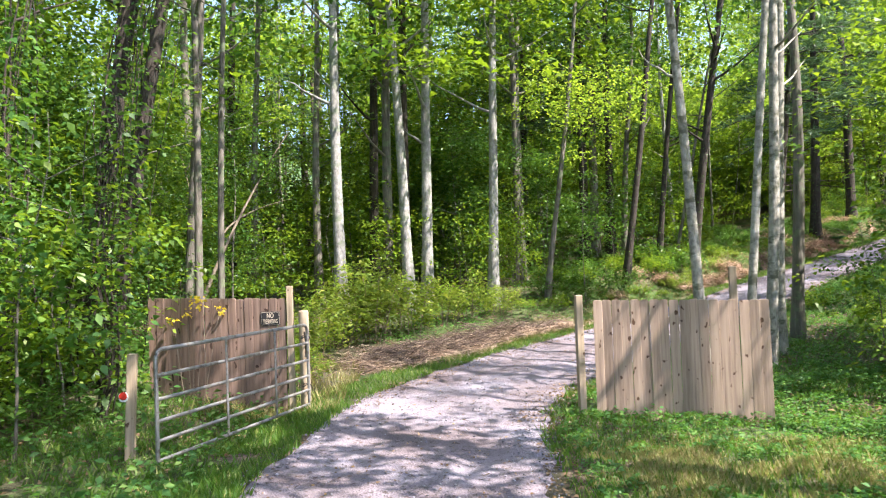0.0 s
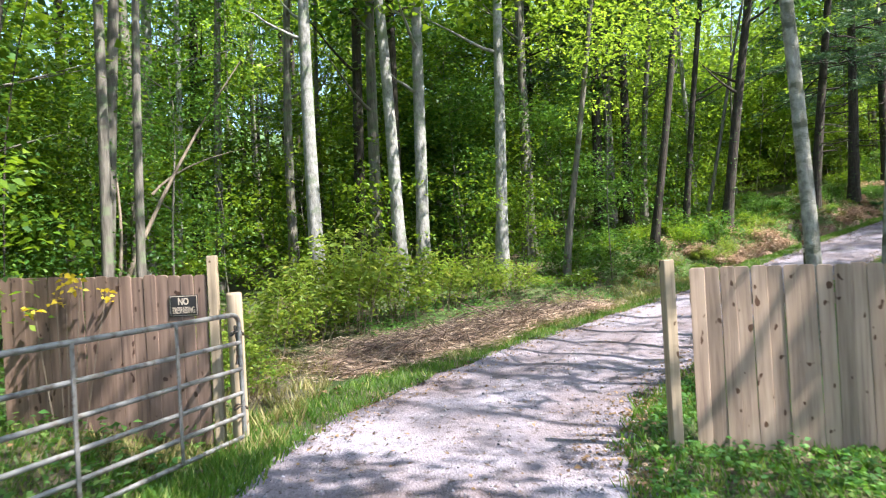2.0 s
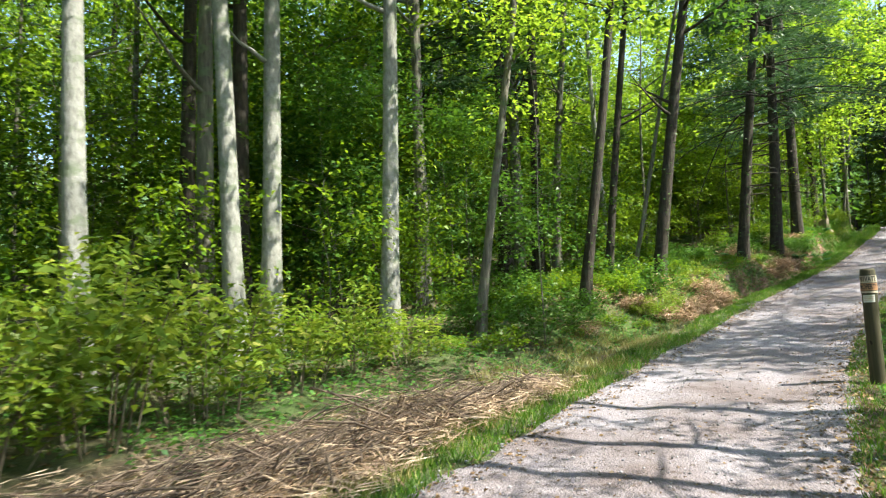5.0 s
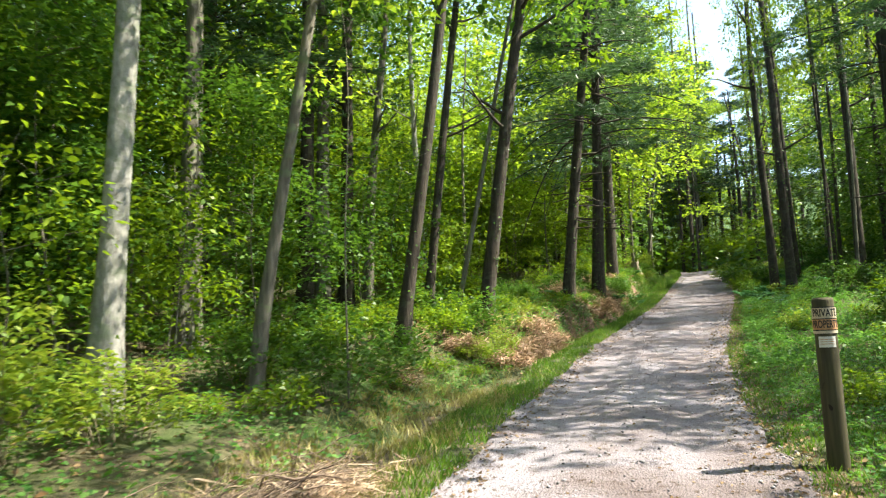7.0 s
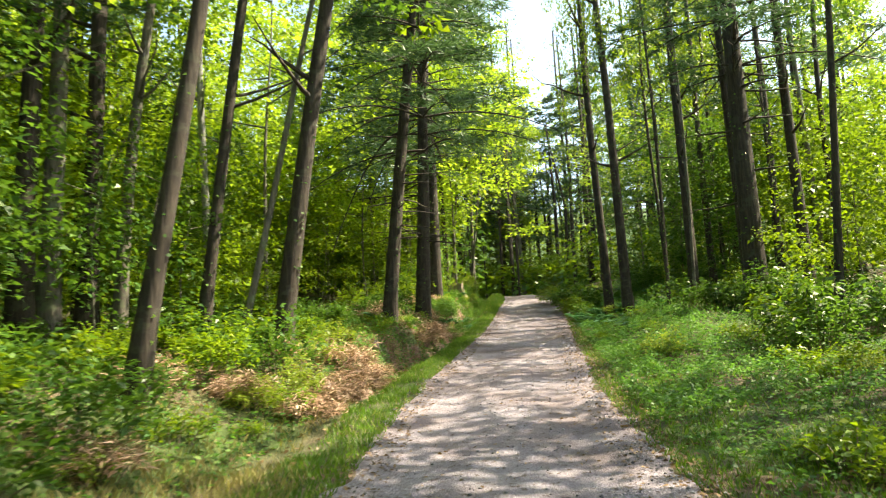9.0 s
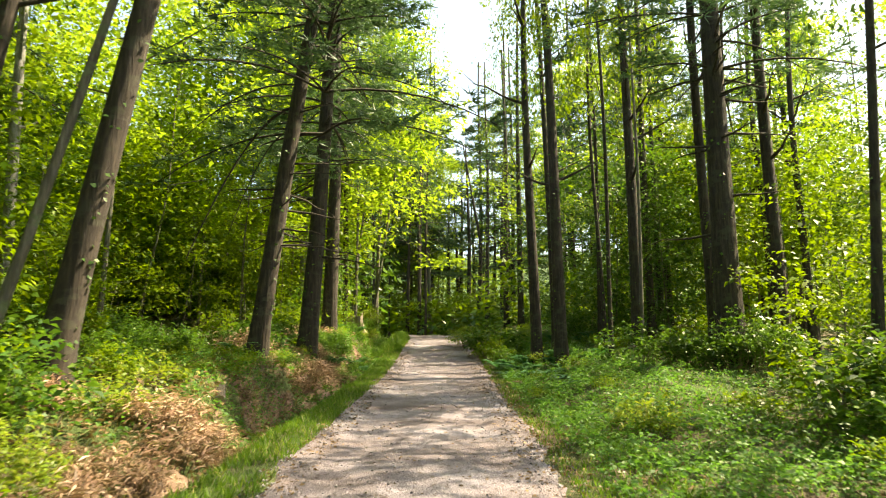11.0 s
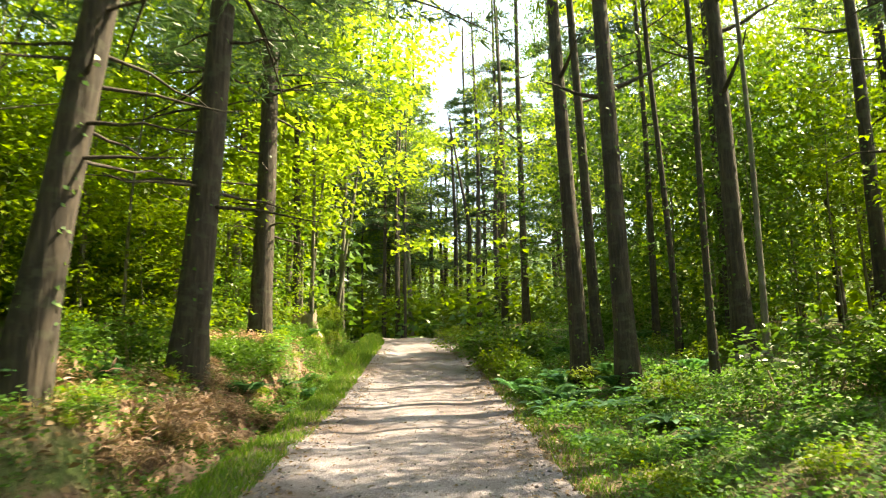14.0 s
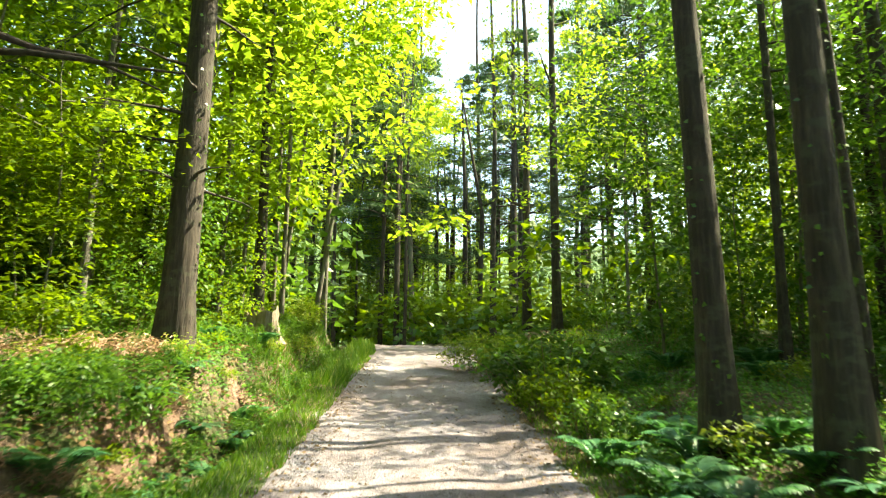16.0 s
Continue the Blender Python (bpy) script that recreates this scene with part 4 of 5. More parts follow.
def far_forest():
    """Woods that close the view on all sides."""
    r = np.random.default_rng(21)
    leaves, thicket, wood = [], [], []
    path = np.array([(0, 0), (0, 9), (4, 17), (9, 22), (16.5, 28.6)], float)
    made = 0
    while made < 1650:
        x, y = r.uniform(-50, 78), r.uniform(-30, 90)
        away = np.min(np.hypot(path[:, 0] - x, path[:, 1] - y))
        if away < 23 or away > 60 or abs(lateral(x, y)[0]) < 3.4:
            continue
        turn = math.degrees(math.atan2(x - 4, y - 12))
        if not -48 < turn < 100 and r.uniform() < 0.9:
            continue
        if turn < 20 and r.uniform() < 0.3:
            continue
        sunny = x > 34 and y < (57 if x > 37 else 47)
        if sunny and r.uniform() < 0.4:
            continue
        z = hz(x, y)
        c = np.array([x, y, z + 0.4 + ((2.0 if y > 41 else 7.5) if sunny else 11.0 if axis_gap(x, y) < 2.0 and x > 16 else 20.0) * r.uniform() ** 1.2])
        leaves.append(spray(c, r.uniform(0.8, 1.5), 120, 0.31, r, 0.6, 0.45, True))
        if made % 5 == 0:
            tall, w = r.uniform(11, 17), r.uniform(0.07, 0.22)
            wood.append(tube_geometry([(x, y, z - 0.3), (x + r.normal(0, 0.2), y, z + tall / 2), (x + r.normal(0, 0.5), y, z + tall)], [w, w * 0.7, w * 0.2], 6))
        made += 1
    made = 0
    while made < 900:
        x, y = r.uniform(-45, 70), r.uniform(2, 85)
        away = np.min(np.hypot(path[:, 0] - x, path[:, 1] - y))
        if away < 20 or away > 45 or abs(lateral(x, y)[0]) < 3.2 or not -48 < math.degrees(math.atan2(x - 4, y - 12)) < 100:
            continue
        if x > 34 and y < (57 if x > 37 else 47) and r.uniform() < 0.35:
            continue
        thicket.append(spray(np.array([x, y, hz(x, y) + r.uniform(0.2, 1.0 if 34 < x and 41 < y < 57 else 3.6)]), r.uniform(1.0, 1.9), 80, 0.36, r, 0.8, 0.4, True))
        made += 1
    far = thing("far_woods", pose(0, 0, 0), "distant green forest closing the view all round", "forest", kind="stuff")
    piece("foliage", mesh_from("foliage", *joined(leaves), LEAF), far)
    piece("thicket", mesh_from("thicket", *joined(thicket[::2]), LEAF_DEEP), far)
    piece("thicket", mesh_from("thicket", *joined(thicket[1::2]), LEAF), far)
    piece("trunk", mesh_from("trunk", *joined(wood), BARK_DARK, True), far)


far_forest()


def far_pines():
    """Tall bluish pines that close the view past the crest."""
    for x, y in ((44.6, 57.6), (47.6, 58.4), (42.0, 60.0), (46.0, 62.0), (50.2, 60.6), (39.4, 61.6), (49.0, 65.0), (43.4, 65.4), (52.4, 57.2), (46.6, 44.6), (49.6, 47.8), (43.8, 41.4), (52.4, 44.0), (47.0, 40.0), (48.6, 51.6), (51.8, 53.4), (54.6, 50.4)):
        t = make_tree(x, y, 0.34, 0.0, 0.0, "dark", "pine", 19, int(x * 10))
        t.scale = (1.25, 1.25, 1.3)


far_pines()


def backdrop_hill():
    """An added slope beyond the woods: a closed canopy that blocks the low sky."""
    m, nodes, links, bsdf = shader("distant_canopy")
    lumps = noise_node(nodes, links, 0.5, 8.0, 0.7)
    r = ramp(nodes, [(0.35, (0.04, 0.08, 0.03)), (0.52, (0.08, 0.15, 0.05)), (0.68, (0.14, 0.22, 0.07))])
    links.new(lumps.outputs["Fac"], r.inputs[0])
    links.new(r.outputs[0], bsdf.inputs["Base Color"])
    bsdf.inputs["Roughness"].default_value = 0.9
    bumped(nodes, links, lumps.outputs["Fac"], bsdf, 1.0, 1.2)
    turns, rings = np.linspace(0, 2 * math.pi, 241), np.linspace(0, 1, 26)
    a, t = np.meshgrid(turns, rings)
    rad = 62 + 46 * t
    x, y = 8 + rad * np.sin(a), 18 + rad * np.cos(a)
    # lowered towards the sun so that bright sky shows in the gaps
    low_side = 1 - 0.75 * step01(np.sin(a - math.radians(52)), 0.35, 0.7)
    z = 2.0 + 27 * low_side * step01(t, 0.0, 0.9) * (0.85 + 0.15 * np.sin(a * 5)) + 1.6 * waves(x, y, 9.0, 41) + 0.8 * waves(x, y, 3.5, 42) - 4.0 * (t < 0.01)
    k = (np.arange(25)[:, None] * 241 + np.arange(240)[None]).ravel()
    me = mesh_from("backdrop", np.stack([x.ravel(), y.ravel(), z.ravel()], 1), np.stack([k, k + 1, k + 242, k + 241], 1), m, True)
    tagged(new("backdrop", me), "added backdrop slope of closed green canopy hiding the low sky", "hill", kind="structure")


backdrop_hill()

# ---- gate, fences and posts ----


def box_mesh(name, sx, sy, sz, material, bevel=0.004):
    """A bevelled board with its foot at z 0."""
    bm = bmesh.new()
    bmesh.ops.create_cube(bm, size=1.0)
    bmesh.ops.scale(bm, vec=(sx, sy, sz), verts=bm.verts)
    bmesh.ops.translate(bm, vec=(0, 0, sz / 2), verts=bm.verts)
    if bevel:
        bmesh.ops.bevel(bm, geom=bm.edges[:], offset=bevel, segments=1, affect="EDGES")
    me = bpy.data.meshes.new(name)
    bm.to_mesh(me)
    bm.free()
    me.materials.append(material)
    return me


def picket_mesh(wide, tall, thick, material, r):
    """A dog-eared picket, a little cupped."""
    c = wide * 0.14
    lean = r.normal(0, 0.004)
    outline = [(-wide / 2, 0), (wide / 2, 0), (wide / 2 + lean, tall - c), (wide / 2 - c + lean, tall), (-wide / 2 + c + lean, tall), (-wide / 2 + lean, tall - c)]
    bm = bmesh.new()
    front = [bm.verts.new((x, -thick / 2, z)) for x, z in outline]
    back = [bm.verts.new((x, thick / 2, z)) for x, z in outline]
    bm.faces.new(front)
    bm.faces.new(back[::-1])
    for k in range(6):
        bm.faces.new((front[k], back[k], back[(k + 1) % 6], front[(k + 1) % 6])[::-1])
    bmesh.ops.recalc_face_normals(bm, faces=bm.faces)
    bmesh.ops.bevel(bm, geom=[e for e in bm.edges if abs(e.verts[0].co.y - e.verts[1].co.y) < 1e-6], offset=0.003, segments=1, affect="EDGES")
    me = bpy.data.meshes.new("picket")
    bm.to_mesh(me)
    bm.free()
    me.materials.append(material)
    return me


def wooden_fence(a, b, top_a, top_b, low_a, low_b, count, material, label, seed):
    """A panel of upright pickets from a to b, nailed on two rails."""
    r = np.random.default_rng(seed)
    a, b = np.array(a), np.array(b)
    length = float(np.hypot(*(b - a)))
    turn = math.degrees(math.atan2(b[1] - a[1], b[0] - a[0]))
    f = thing("wooden_fence", pose(a[0], a[1], 0, 0, 0, turn), label, "fence")
    pitch = length / count
    for k in range(count):
        t = (k + 0.5) / count
        low, top = low_a + (low_b - low_a) * t, top_a + (top_b - top_a) * t + r.normal(0, 0.006)
        me = picket_mesh(pitch * r.uniform(0.978, 0.996), top - low, 0.017, material, r)
        piece("picket", me, f, pose((k + 0.5) * pitch, r.normal(0, 0.0025), low, r.normal(0, 0.2), r.normal(0, 0.12), r.normal(0, 0.4)))
    for share in (0.18, 0.8):
        z0, z1 = low_a + (top_a - low_a) * share, low_b + (top_b - low_b) * share
        me = box_mesh("rail", length * 1.0, 0.04, 0.085, material)
        piece("rail", me, f, pose(length / 2, 0.034, (z0 + z1) / 2, 0, -math.degrees(math.atan2(z1 - z0, length)), 0))
    return f


def square_post(x, y, low, top, side, material, label, turn=0.0, lean=0.0):
    p = thing("fence_post", pose(x, y, low, 0, lean, turn), label, "post")
    piece("timber", box_mesh("timber", side, side, top - low, material, 0.006), p)
    return p


wooden_fence((1.87, 9.21), (3.87, 8.67), 1.355, 1.31, -0.08, -0.26, 18, WOOD_NEW, "light weathered pine picket fence panel standing in grass", 31)
wooden_fence((-4.18, 10.22), (-2.2, 9.98), 1.57, 1.5, -0.02, -0.02, 17, WOOD_OLD, "brown weathered picket fence panel behind the gate", 32)
square_post(-2.14, 10.0, -0.1, 1.67, 0.085, WOOD_POST, "square timber post taller than its fence", 3)
square_post(3.6, 9.06, -0.35, 1.72, 0.09, WOOD_POST, "square timber post behind the picket panel", -15)
middle_post = square_post(1.67, 9.12, -0.15, 1.43, 0.088, WOOD_POST, "square pale timber gate post beside the track", 10, 0)
piece("strap", box_mesh("strap", 0.02, 0.03, 0.42, IRON), middle_post, pose(0.054, 0.02, 0.28), "rusty dark iron strap")
left_post = square_post(-3.2, 7.25, -0.25, 1.09, 0.09, WOOD_POST, "square timber post carrying a red reflector", 12, 2.5)


def reflector(parent):
    bm = bmesh.new()
    bmesh.ops.create_cone(bm, cap_ends=True, segments=20, radius1=0.042, radius2=0.036, depth=0.018)
    ob = part("reflector", bm, REDGLASS, parent, "round red reflector")
    ob.matrix_basis = pose(-0.068, -0.062, 0.93, 90, 0, -20)
    bm = bmesh.new()
    bmesh.ops.create_cone(bm, cap_ends=True, segments=20, radius1=0.05, radius2=0.05, depth=0.012)
    ring = part("mount", bm, PAPER, parent, "pale plastic mount")
    ring.matrix_basis = pose(-0.064, -0.05, 0.92, 90, 0, -20)


reflector(left_post)


def round_post(name, x, y, low, top, radius, material, label, lean=(0, 0)):
    p = thing(name, pose(x, y, low, lean[0], lean[1], 0), label, "post")
    h = top - low
    prof = [(0.0, 1.04), (0.3, 1.0), (0.8, 0.98), (h - 0.02, 0.97), (h, 0.9), (h + 0.004, 0.45)]
    v, f = tube_geometry([(0, 0, z) for z, _ in prof], [radius * k for _, k in prof], 20)
    piece("timber", mesh_from("timber", v, f, material, True), p)
    bm = bmesh.new()
    bmesh.ops.create_cone(bm, cap_ends=True, segments=20, radius1=radius * 0.9, radius2=radius * 0.8, depth=0.012)
    part("end_grain", bm, material, p).matrix_basis = pose(0, 0, h)
    return p


round_post("gate_post", -1.95, 9.97, -0.1, 1.325, 0.07, WOOD_POST, "round pale timber post holding the gate's end")
sign_post = round_post("sign_post", 6.65, 16.68, 0.05, 1.615, 0.083, WOOD_MOSS, "round mossy timber post with a printed notice wrapped round", (0, -1))


def lettering(text, size, material, weight=0.022):
    """Flat letters as a mesh, centred."""
    cu = bpy.data.curves.new("letters", "FONT")
    cu.body, cu.size, cu.align_x, cu.align_y, cu.extrude = text, size, "CENTER", "CENTER", 0.0006
    cu.offset = size * weight
    ob = bpy.data.objects.new("letters", cu)
    scene.collection.objects.link(ob)
    me = bpy.data.meshes.new_from_object(ob.evaluated_get(bpy.context.evaluated_depsgraph_get()))
    bpy.data.objects.remove(ob)
    me.name = "lettering"
    me.materials.clear()
    me.materials.append(material)
    return me


def wrap(me, radius, z, mid=0.0, squeeze=1.0):
    """Bends flat letters or a sheet round an upright post, facing -y."""
    for v in me.vertices:
        a = v.co.x * squeeze / radius + mid
        rad = radius + v.co.z
        v.co = (rad * math.sin(a), -rad * math.cos(a), z + v.co.y)
    return me


def sheet(wide, tall, material, n=14):
    xs = np.linspace(-wide / 2, wide / 2, n)
    v = [(x, y, z) for z in (0.0, 0.0015) for y in (-tall / 2, tall / 2) for x in xs]
    f = [(k, k + 1, n + k + 1, n + k) for k in range(n - 1)] + [(2 * n + k, 2 * n + k + 1, 3 * n + k + 1, 3 * n + k) for k in range(n - 1)]
    return mesh_from("sheet", v, f, material)


def post_notice():
    # the notice faces the track
    t = thing("private_sign", pose(6.65, 16.68, 0.05, 0, -1, 0) @ pose(0, 0, 0, 0, 0, -48), "orange and cream notice with black letters wrapped round a post", "sign")
    R, top = 0.0845, 1.565
    bands = []
    for nm, w, h, z, mat, lift, words in (("backing", 0.27, 0.215, top - 0.175, INK, 0.0, "black backing"), ("band", 0.262, 0.082, top - 0.118, CREAM, 0.002, "cream upper band"), ("band", 0.262, 0.082, top - 0.208, ORANGE, 0.002, "orange lower band"),
                                          ("strip", 0.262, 0.022, top - 0.268, CREAM, 0.002, "cream strip"), ("paper", 0.13, 0.085, top - 0.345, PAPER, 0.0, "small white paper notice")):
        bands.append(piece(nm, wrap(sheet(w, h, mat), R + lift, z), t, None, words))
    piece("lettering", wrap(lettering("PRIVATE", 0.083, INK), R + 0.0045, top - 0.118, 0, 0.66), bands[1], None, "bold black word")
    piece("lettering", wrap(lettering("PROPERTY", 0.083, INK), R + 0.0045, top - 0.208, 0, 0.56), bands[2], None, "bold black word")
    for k in range(3):
        piece("print_line", wrap(sheet(0.1, 0.005, ORANGE), R + 0.002, top - 0.325 - 0.018 * k), bands[4])


post_notice()


def warning_sign():
    a, b = np.array((-4.18, 10.22)), np.array((-2.2, 9.98))
    p = a + (b - a) * 0.895
    turn = math.degrees(math.atan2(*(b - a)[::-1]))
    t = thing("warning_sign", pose(p[0] - 0.002, p[1] - 0.016, 1.235, 90, 0, turn), "black and cream no trespassing sign nailed on a fence", "sign")
    for nm, w, h, x, y, mat, z in (("board", 0.27, 0.19, 0, 0, INK, 0.0), ("border", 0.256, 0.176, 0, 0, CREAM, 0.002), ("panel", 0.246, 0.166, 0, 0, INK, 0.004)):
        panel = piece(nm, box_mesh(nm, w, h, 0.003, mat, 0), t, pose(x, y, z))
    no, words = lettering("NO", 0.085, CREAM), lettering("TRESPASSING", 0.082, CREAM, 0.004)
    for v in words.vertices:
        v.co.x *= 0.43
    for v in no.vertices:
        v.co.x *= 0.75
    piece("lettering", no, panel, pose(0, 0.036, 0.0042), "cream word")
    piece("lettering", words, panel, pose(0, -0.043, 0.0042), "cream word")


warning_sign()


def metal_gate():
    """An open farm gate of six tubes with two braces."""
    L, R = np.array((-2.82, 7.03)), np.array((-1.88, 9.83))
    length = float(np.hypot(*(R - L)))
    turn = math.degrees(math.atan2(R[1] - L[1], R[0] - L[0]))
    z0, z1, tall = 0.07, 0.075, 1.07
    g = thing("metal_gate", pose(L[0], L[1], z0, 0, -math.degrees(math.atan2(z1 - z0, length)), turn), "open galvanised tube farm gate with six rails", "gate")
    heights = [0.0, 0.19, 0.38, 0.59, 0.82, tall]
    rad, c = 0.021, 0.1
    arc = [(c - c * math.cos(a), tall - c + c * math.sin(a)) for a in np.linspace(0, math.pi / 2, 6)]
    loop = [(0, 0)] + arc + [(length - x, z) for x, z in arc[::-1]] + [(length, 0)]
    pts = []
    for (x0, h0), (x1, h1) in zip(loop, loop[1:]):
        n = 2 if abs(x1 - x0) + abs(h1 - h0) < 0.2 else 8
        pts += [(x0 + (x1 - x0) * t, 0.0, h0 + (h1 - h0) * t) for t in np.linspace(0, 1, n, endpoint=False)]
    pts.append((length, 0.0, 0.0))
    piece("frame", mesh_from("frame", *tube_geometry(pts, [rad] * len(pts), 12), STEEL, True), g)
    for h in heights[:-1]:
        piece("rail", mesh_from("rail", *tube_geometry([(x, 0, h) for x in np.linspace(-0.005, length + 0.005, 6)], [rad * 0.9] * 6, 12), STEEL, True), g)
    for share in (0.373, 0.71):
        piece("brace", box_mesh("brace", 0.032, 0.012, tall - 0.01, STEEL, 0.002), g, pose(length * share, -0.026, 0.005))
    for h in (0.25, 0.9):
        link = [(length + 0.02 + 0.05 * math.cos(a), 0.06 * math.sin(a) + 0.04, h + 0.02 * math.sin(2 * a)) for a in np.linspace(0, 2 * math.pi, 14)]
        piece("hinge_loop", mesh_from("hinge_loop", *tube_geometry(link, [0.009] * 14, 6), IRON, True), g, None, "dark iron hinge loop")
    chain = [(length - 0.02 + 0.03 * math.sin(t * 3), 0.03, tall - 0.1 - 0.34 * t) for t in np.linspace(0, 1, 12)]
    piece("chain", mesh_from("chain", *tube_geometry(chain, [0.012, 0.017] * 6, 6), IRON, True), g, None, "hanging dark chain")


metal_gate()


def yellow_weed():
    r = np.random.default_rng(44)
    t = thing("yellow_weed", pose(-3.55, 10.03, hz(-3.55, 10.03)), "tall weed with yellow leaves growing against a fence", "weed")
    for k, (x, z) in enumerate(((0.0, 1.22), (0.22, 1.33), (0.1, 1.4), (0.45, 1.26), (-0.2, 1.15))):
        line = [(x * 0.4, 0, 0), (x * 0.7, -0.03, z * 0.5), (x, -0.04, z)]
        piece("stem", mesh_from("stem", *tube_geometry(line, [0.006, 0.005, 0.003], 5), TWIG, True), t)
        c = np.array((x, -0.05, z))
        tagged(piece("leaf_tuft", mesh_from("leaf_tuft", *spray(c, 0.055, 12, 0.075, r, 1.2, 0.6), YELLOW), t, None, "yellow leaves"), kind="stuff")


yellow_weed()

# ---- stump, logs, cut brush ----


def stump():
    x, y = 24.8, 40.65
    t = thing("tree_stump", pose(x, y, hz(x, y) - 0.05, 3, -4, 20) @ Matrix.Scale(1.25, 4), "broken pale brown tree stump on the bank", "stump")
    n, rings = 18, [(0.0, 0.36), (0.12, 0.29), (0.35, 0.26), (0.52, 0.25)]
    r = np.random.default_rng(3)
    bm = bmesh.new()
    rows = []
    for z, rad in rings:
        rows.append([bm.verts.new(((rad + 0.05 * math.sin(3 * a + z * 4)) * math.cos(a), (rad + 0.05 * math.sin(3 * a + z * 4)) * math.sin(a), z + (r.uniform(-0.13, 0.1) if z > 0.5 else 0))) for a in np.linspace(0, 6.283, n, endpoint=False)])
    inner = [bm.verts.new((0.16 * math.cos(a), 0.16 * math.sin(a), 0.3 + r.uniform(-0.08, 0.08))) for a in np.linspace(0, 6.283, n, endpoint=False)]
    rows.append(inner)
    for a, b in zip(rows, rows[1:]):
        for k in range(n):
            bm.faces.new((a[k], a[(k + 1) % n], b[(k + 1) % n], b[k]))
    bm.faces.new(inner)
    part("wood", bm, TWIG, t)


def log(x0, y0, x1, y1, rad, material, label):
    t = thing("fallen_log", pose(x0, y0, hz(x0, y0) + rad * 0.8), label, "log")
    z1 = hz(x1, y1) - hz(x0, y0)
    u = np.linspace(0, 1, 9)
    p = np.stack([(x1 - x0) * u, (y1 - y0) * u, z1 * u + 0.03 * np.sin(u * 9)], 1)
    v, f = tube_geometry(p, rad * (1 - 0.35 * u), 10)
    piece("trunk", mesh_from("trunk", v, f, material, True), t)
    bm = bmesh.new()
    bmesh.ops.create_circle(bm, cap_ends=True, segments=10, radius=rad)
    end = part("cut_end", bm, TWIG, t, "pale cut end")
    end.matrix_basis = look((0, 0, 0), (x1 - x0, y1 - y0, z1)) 


def dead_branch():
    t = thing("dead_branch", pose(-5.0, 13.8, hz(-5.0, 13.8)), "bare pale dead branch leaning between the trunks", "branch")
    for k, (a, b, c, w) in enumerate((((0, 0, 0), (0.5, 0.6, 2.2), (1.8, 1.6, 4.6), 0.05), ((0.6, 0.7, 2.4), (0.9, 1.0, 2.9), (1.9, 1.2, 3.1), 0.025), ((0.2, 0.3, 1.0), (0.2, 0.8, 2.4), (-0.4, 1.2, 4.2), 0.03))):
        u = np.linspace(0, 1, 9)[:, None]
        line = (1 - u) ** 2 * np.array(a) + 2 * u * (1 - u) * np.array(b) + u * u * np.array(c)
        piece("limb", mesh_from("limb", *tube_geometry(line, w * (1 - 0.8 * u[:, 0]), 6), TWIG, True), t)


def vine_tangle(x, y, top, lean, seed):
    """Hanging vines round a leaning trunk: stems from the ground to the limbs, with leaves."""
    r = np.random.default_rng(seed)
    t = thing("vine", pose(x, y, hz(x, y)), "dark woody vines hanging down a leaning trunk", "vine", "hanging vines")
    green = []
    for k in range(9):
        a, w = r.uniform(0, 6.28), r.uniform(0.1, 0.5)
        u = np.linspace(0, 1, 10)
        p = np.stack([lean * top * u + math.cos(a) * w * (1 - 0.6 * u) + 0.1 * np.sin(u * 9 + a), math.sin(a) * w * (1 - 0.6 * u) + 0.08 * np.sin(u * 7 + k), -0.05 + top * u], 1)
        piece("stem", mesh_from("stem", *tube_geometry(p, r.uniform(0.008, 0.022) * (1 - 0.5 * u), 5), BARK_DARK, True), t)
        for c in p[1:]:
            green.append(spray(c, 0.3, 12, 0.1, r, 0.9, 0.9))
    tagged(piece("leaves", mesh_from("leaves", *joined(green), LEAF_DEEP), t, None, "dark green vine leaves"), kind="stuff")


for spot in ((-4.9, 10.3, 6.0, 0.18, 1), (-5.6, 10.9, 6.5, 0.16, 2), (-6.5, 9.7, 6.0, 0.06, 3), (-4.5, 8.9, 4.0, 0.1, 4), (-5.4, 9.0, 5.5, 0.05, 5)):
    vine_tangle(*spot)
stump()
dead_branch()
log(24.4, 29.0, 23.5, 26.9, 0.1, BARK_GREY, "thin fallen log lying among weeds")
log(12.0, 28.4, 13.3, 30.6, 0.08, BARK_DARK, "dark fallen branch lying on the bank")


def mound(x, y):
    """Extra height of the raked heap, greatest along its ridge."""
    across = (x - 0.8) * -0.73 + (y - 15.9) * 0.68
    along = (x - 0.8) * 0.68 + (y - 15.9) * 0.73
    return 0.34 * np.exp(-(across / 0.45) ** 2) * np.exp(-(along / 2.6) ** 2) * (0.75 + 0.25 * np.sin(along * 3.1))


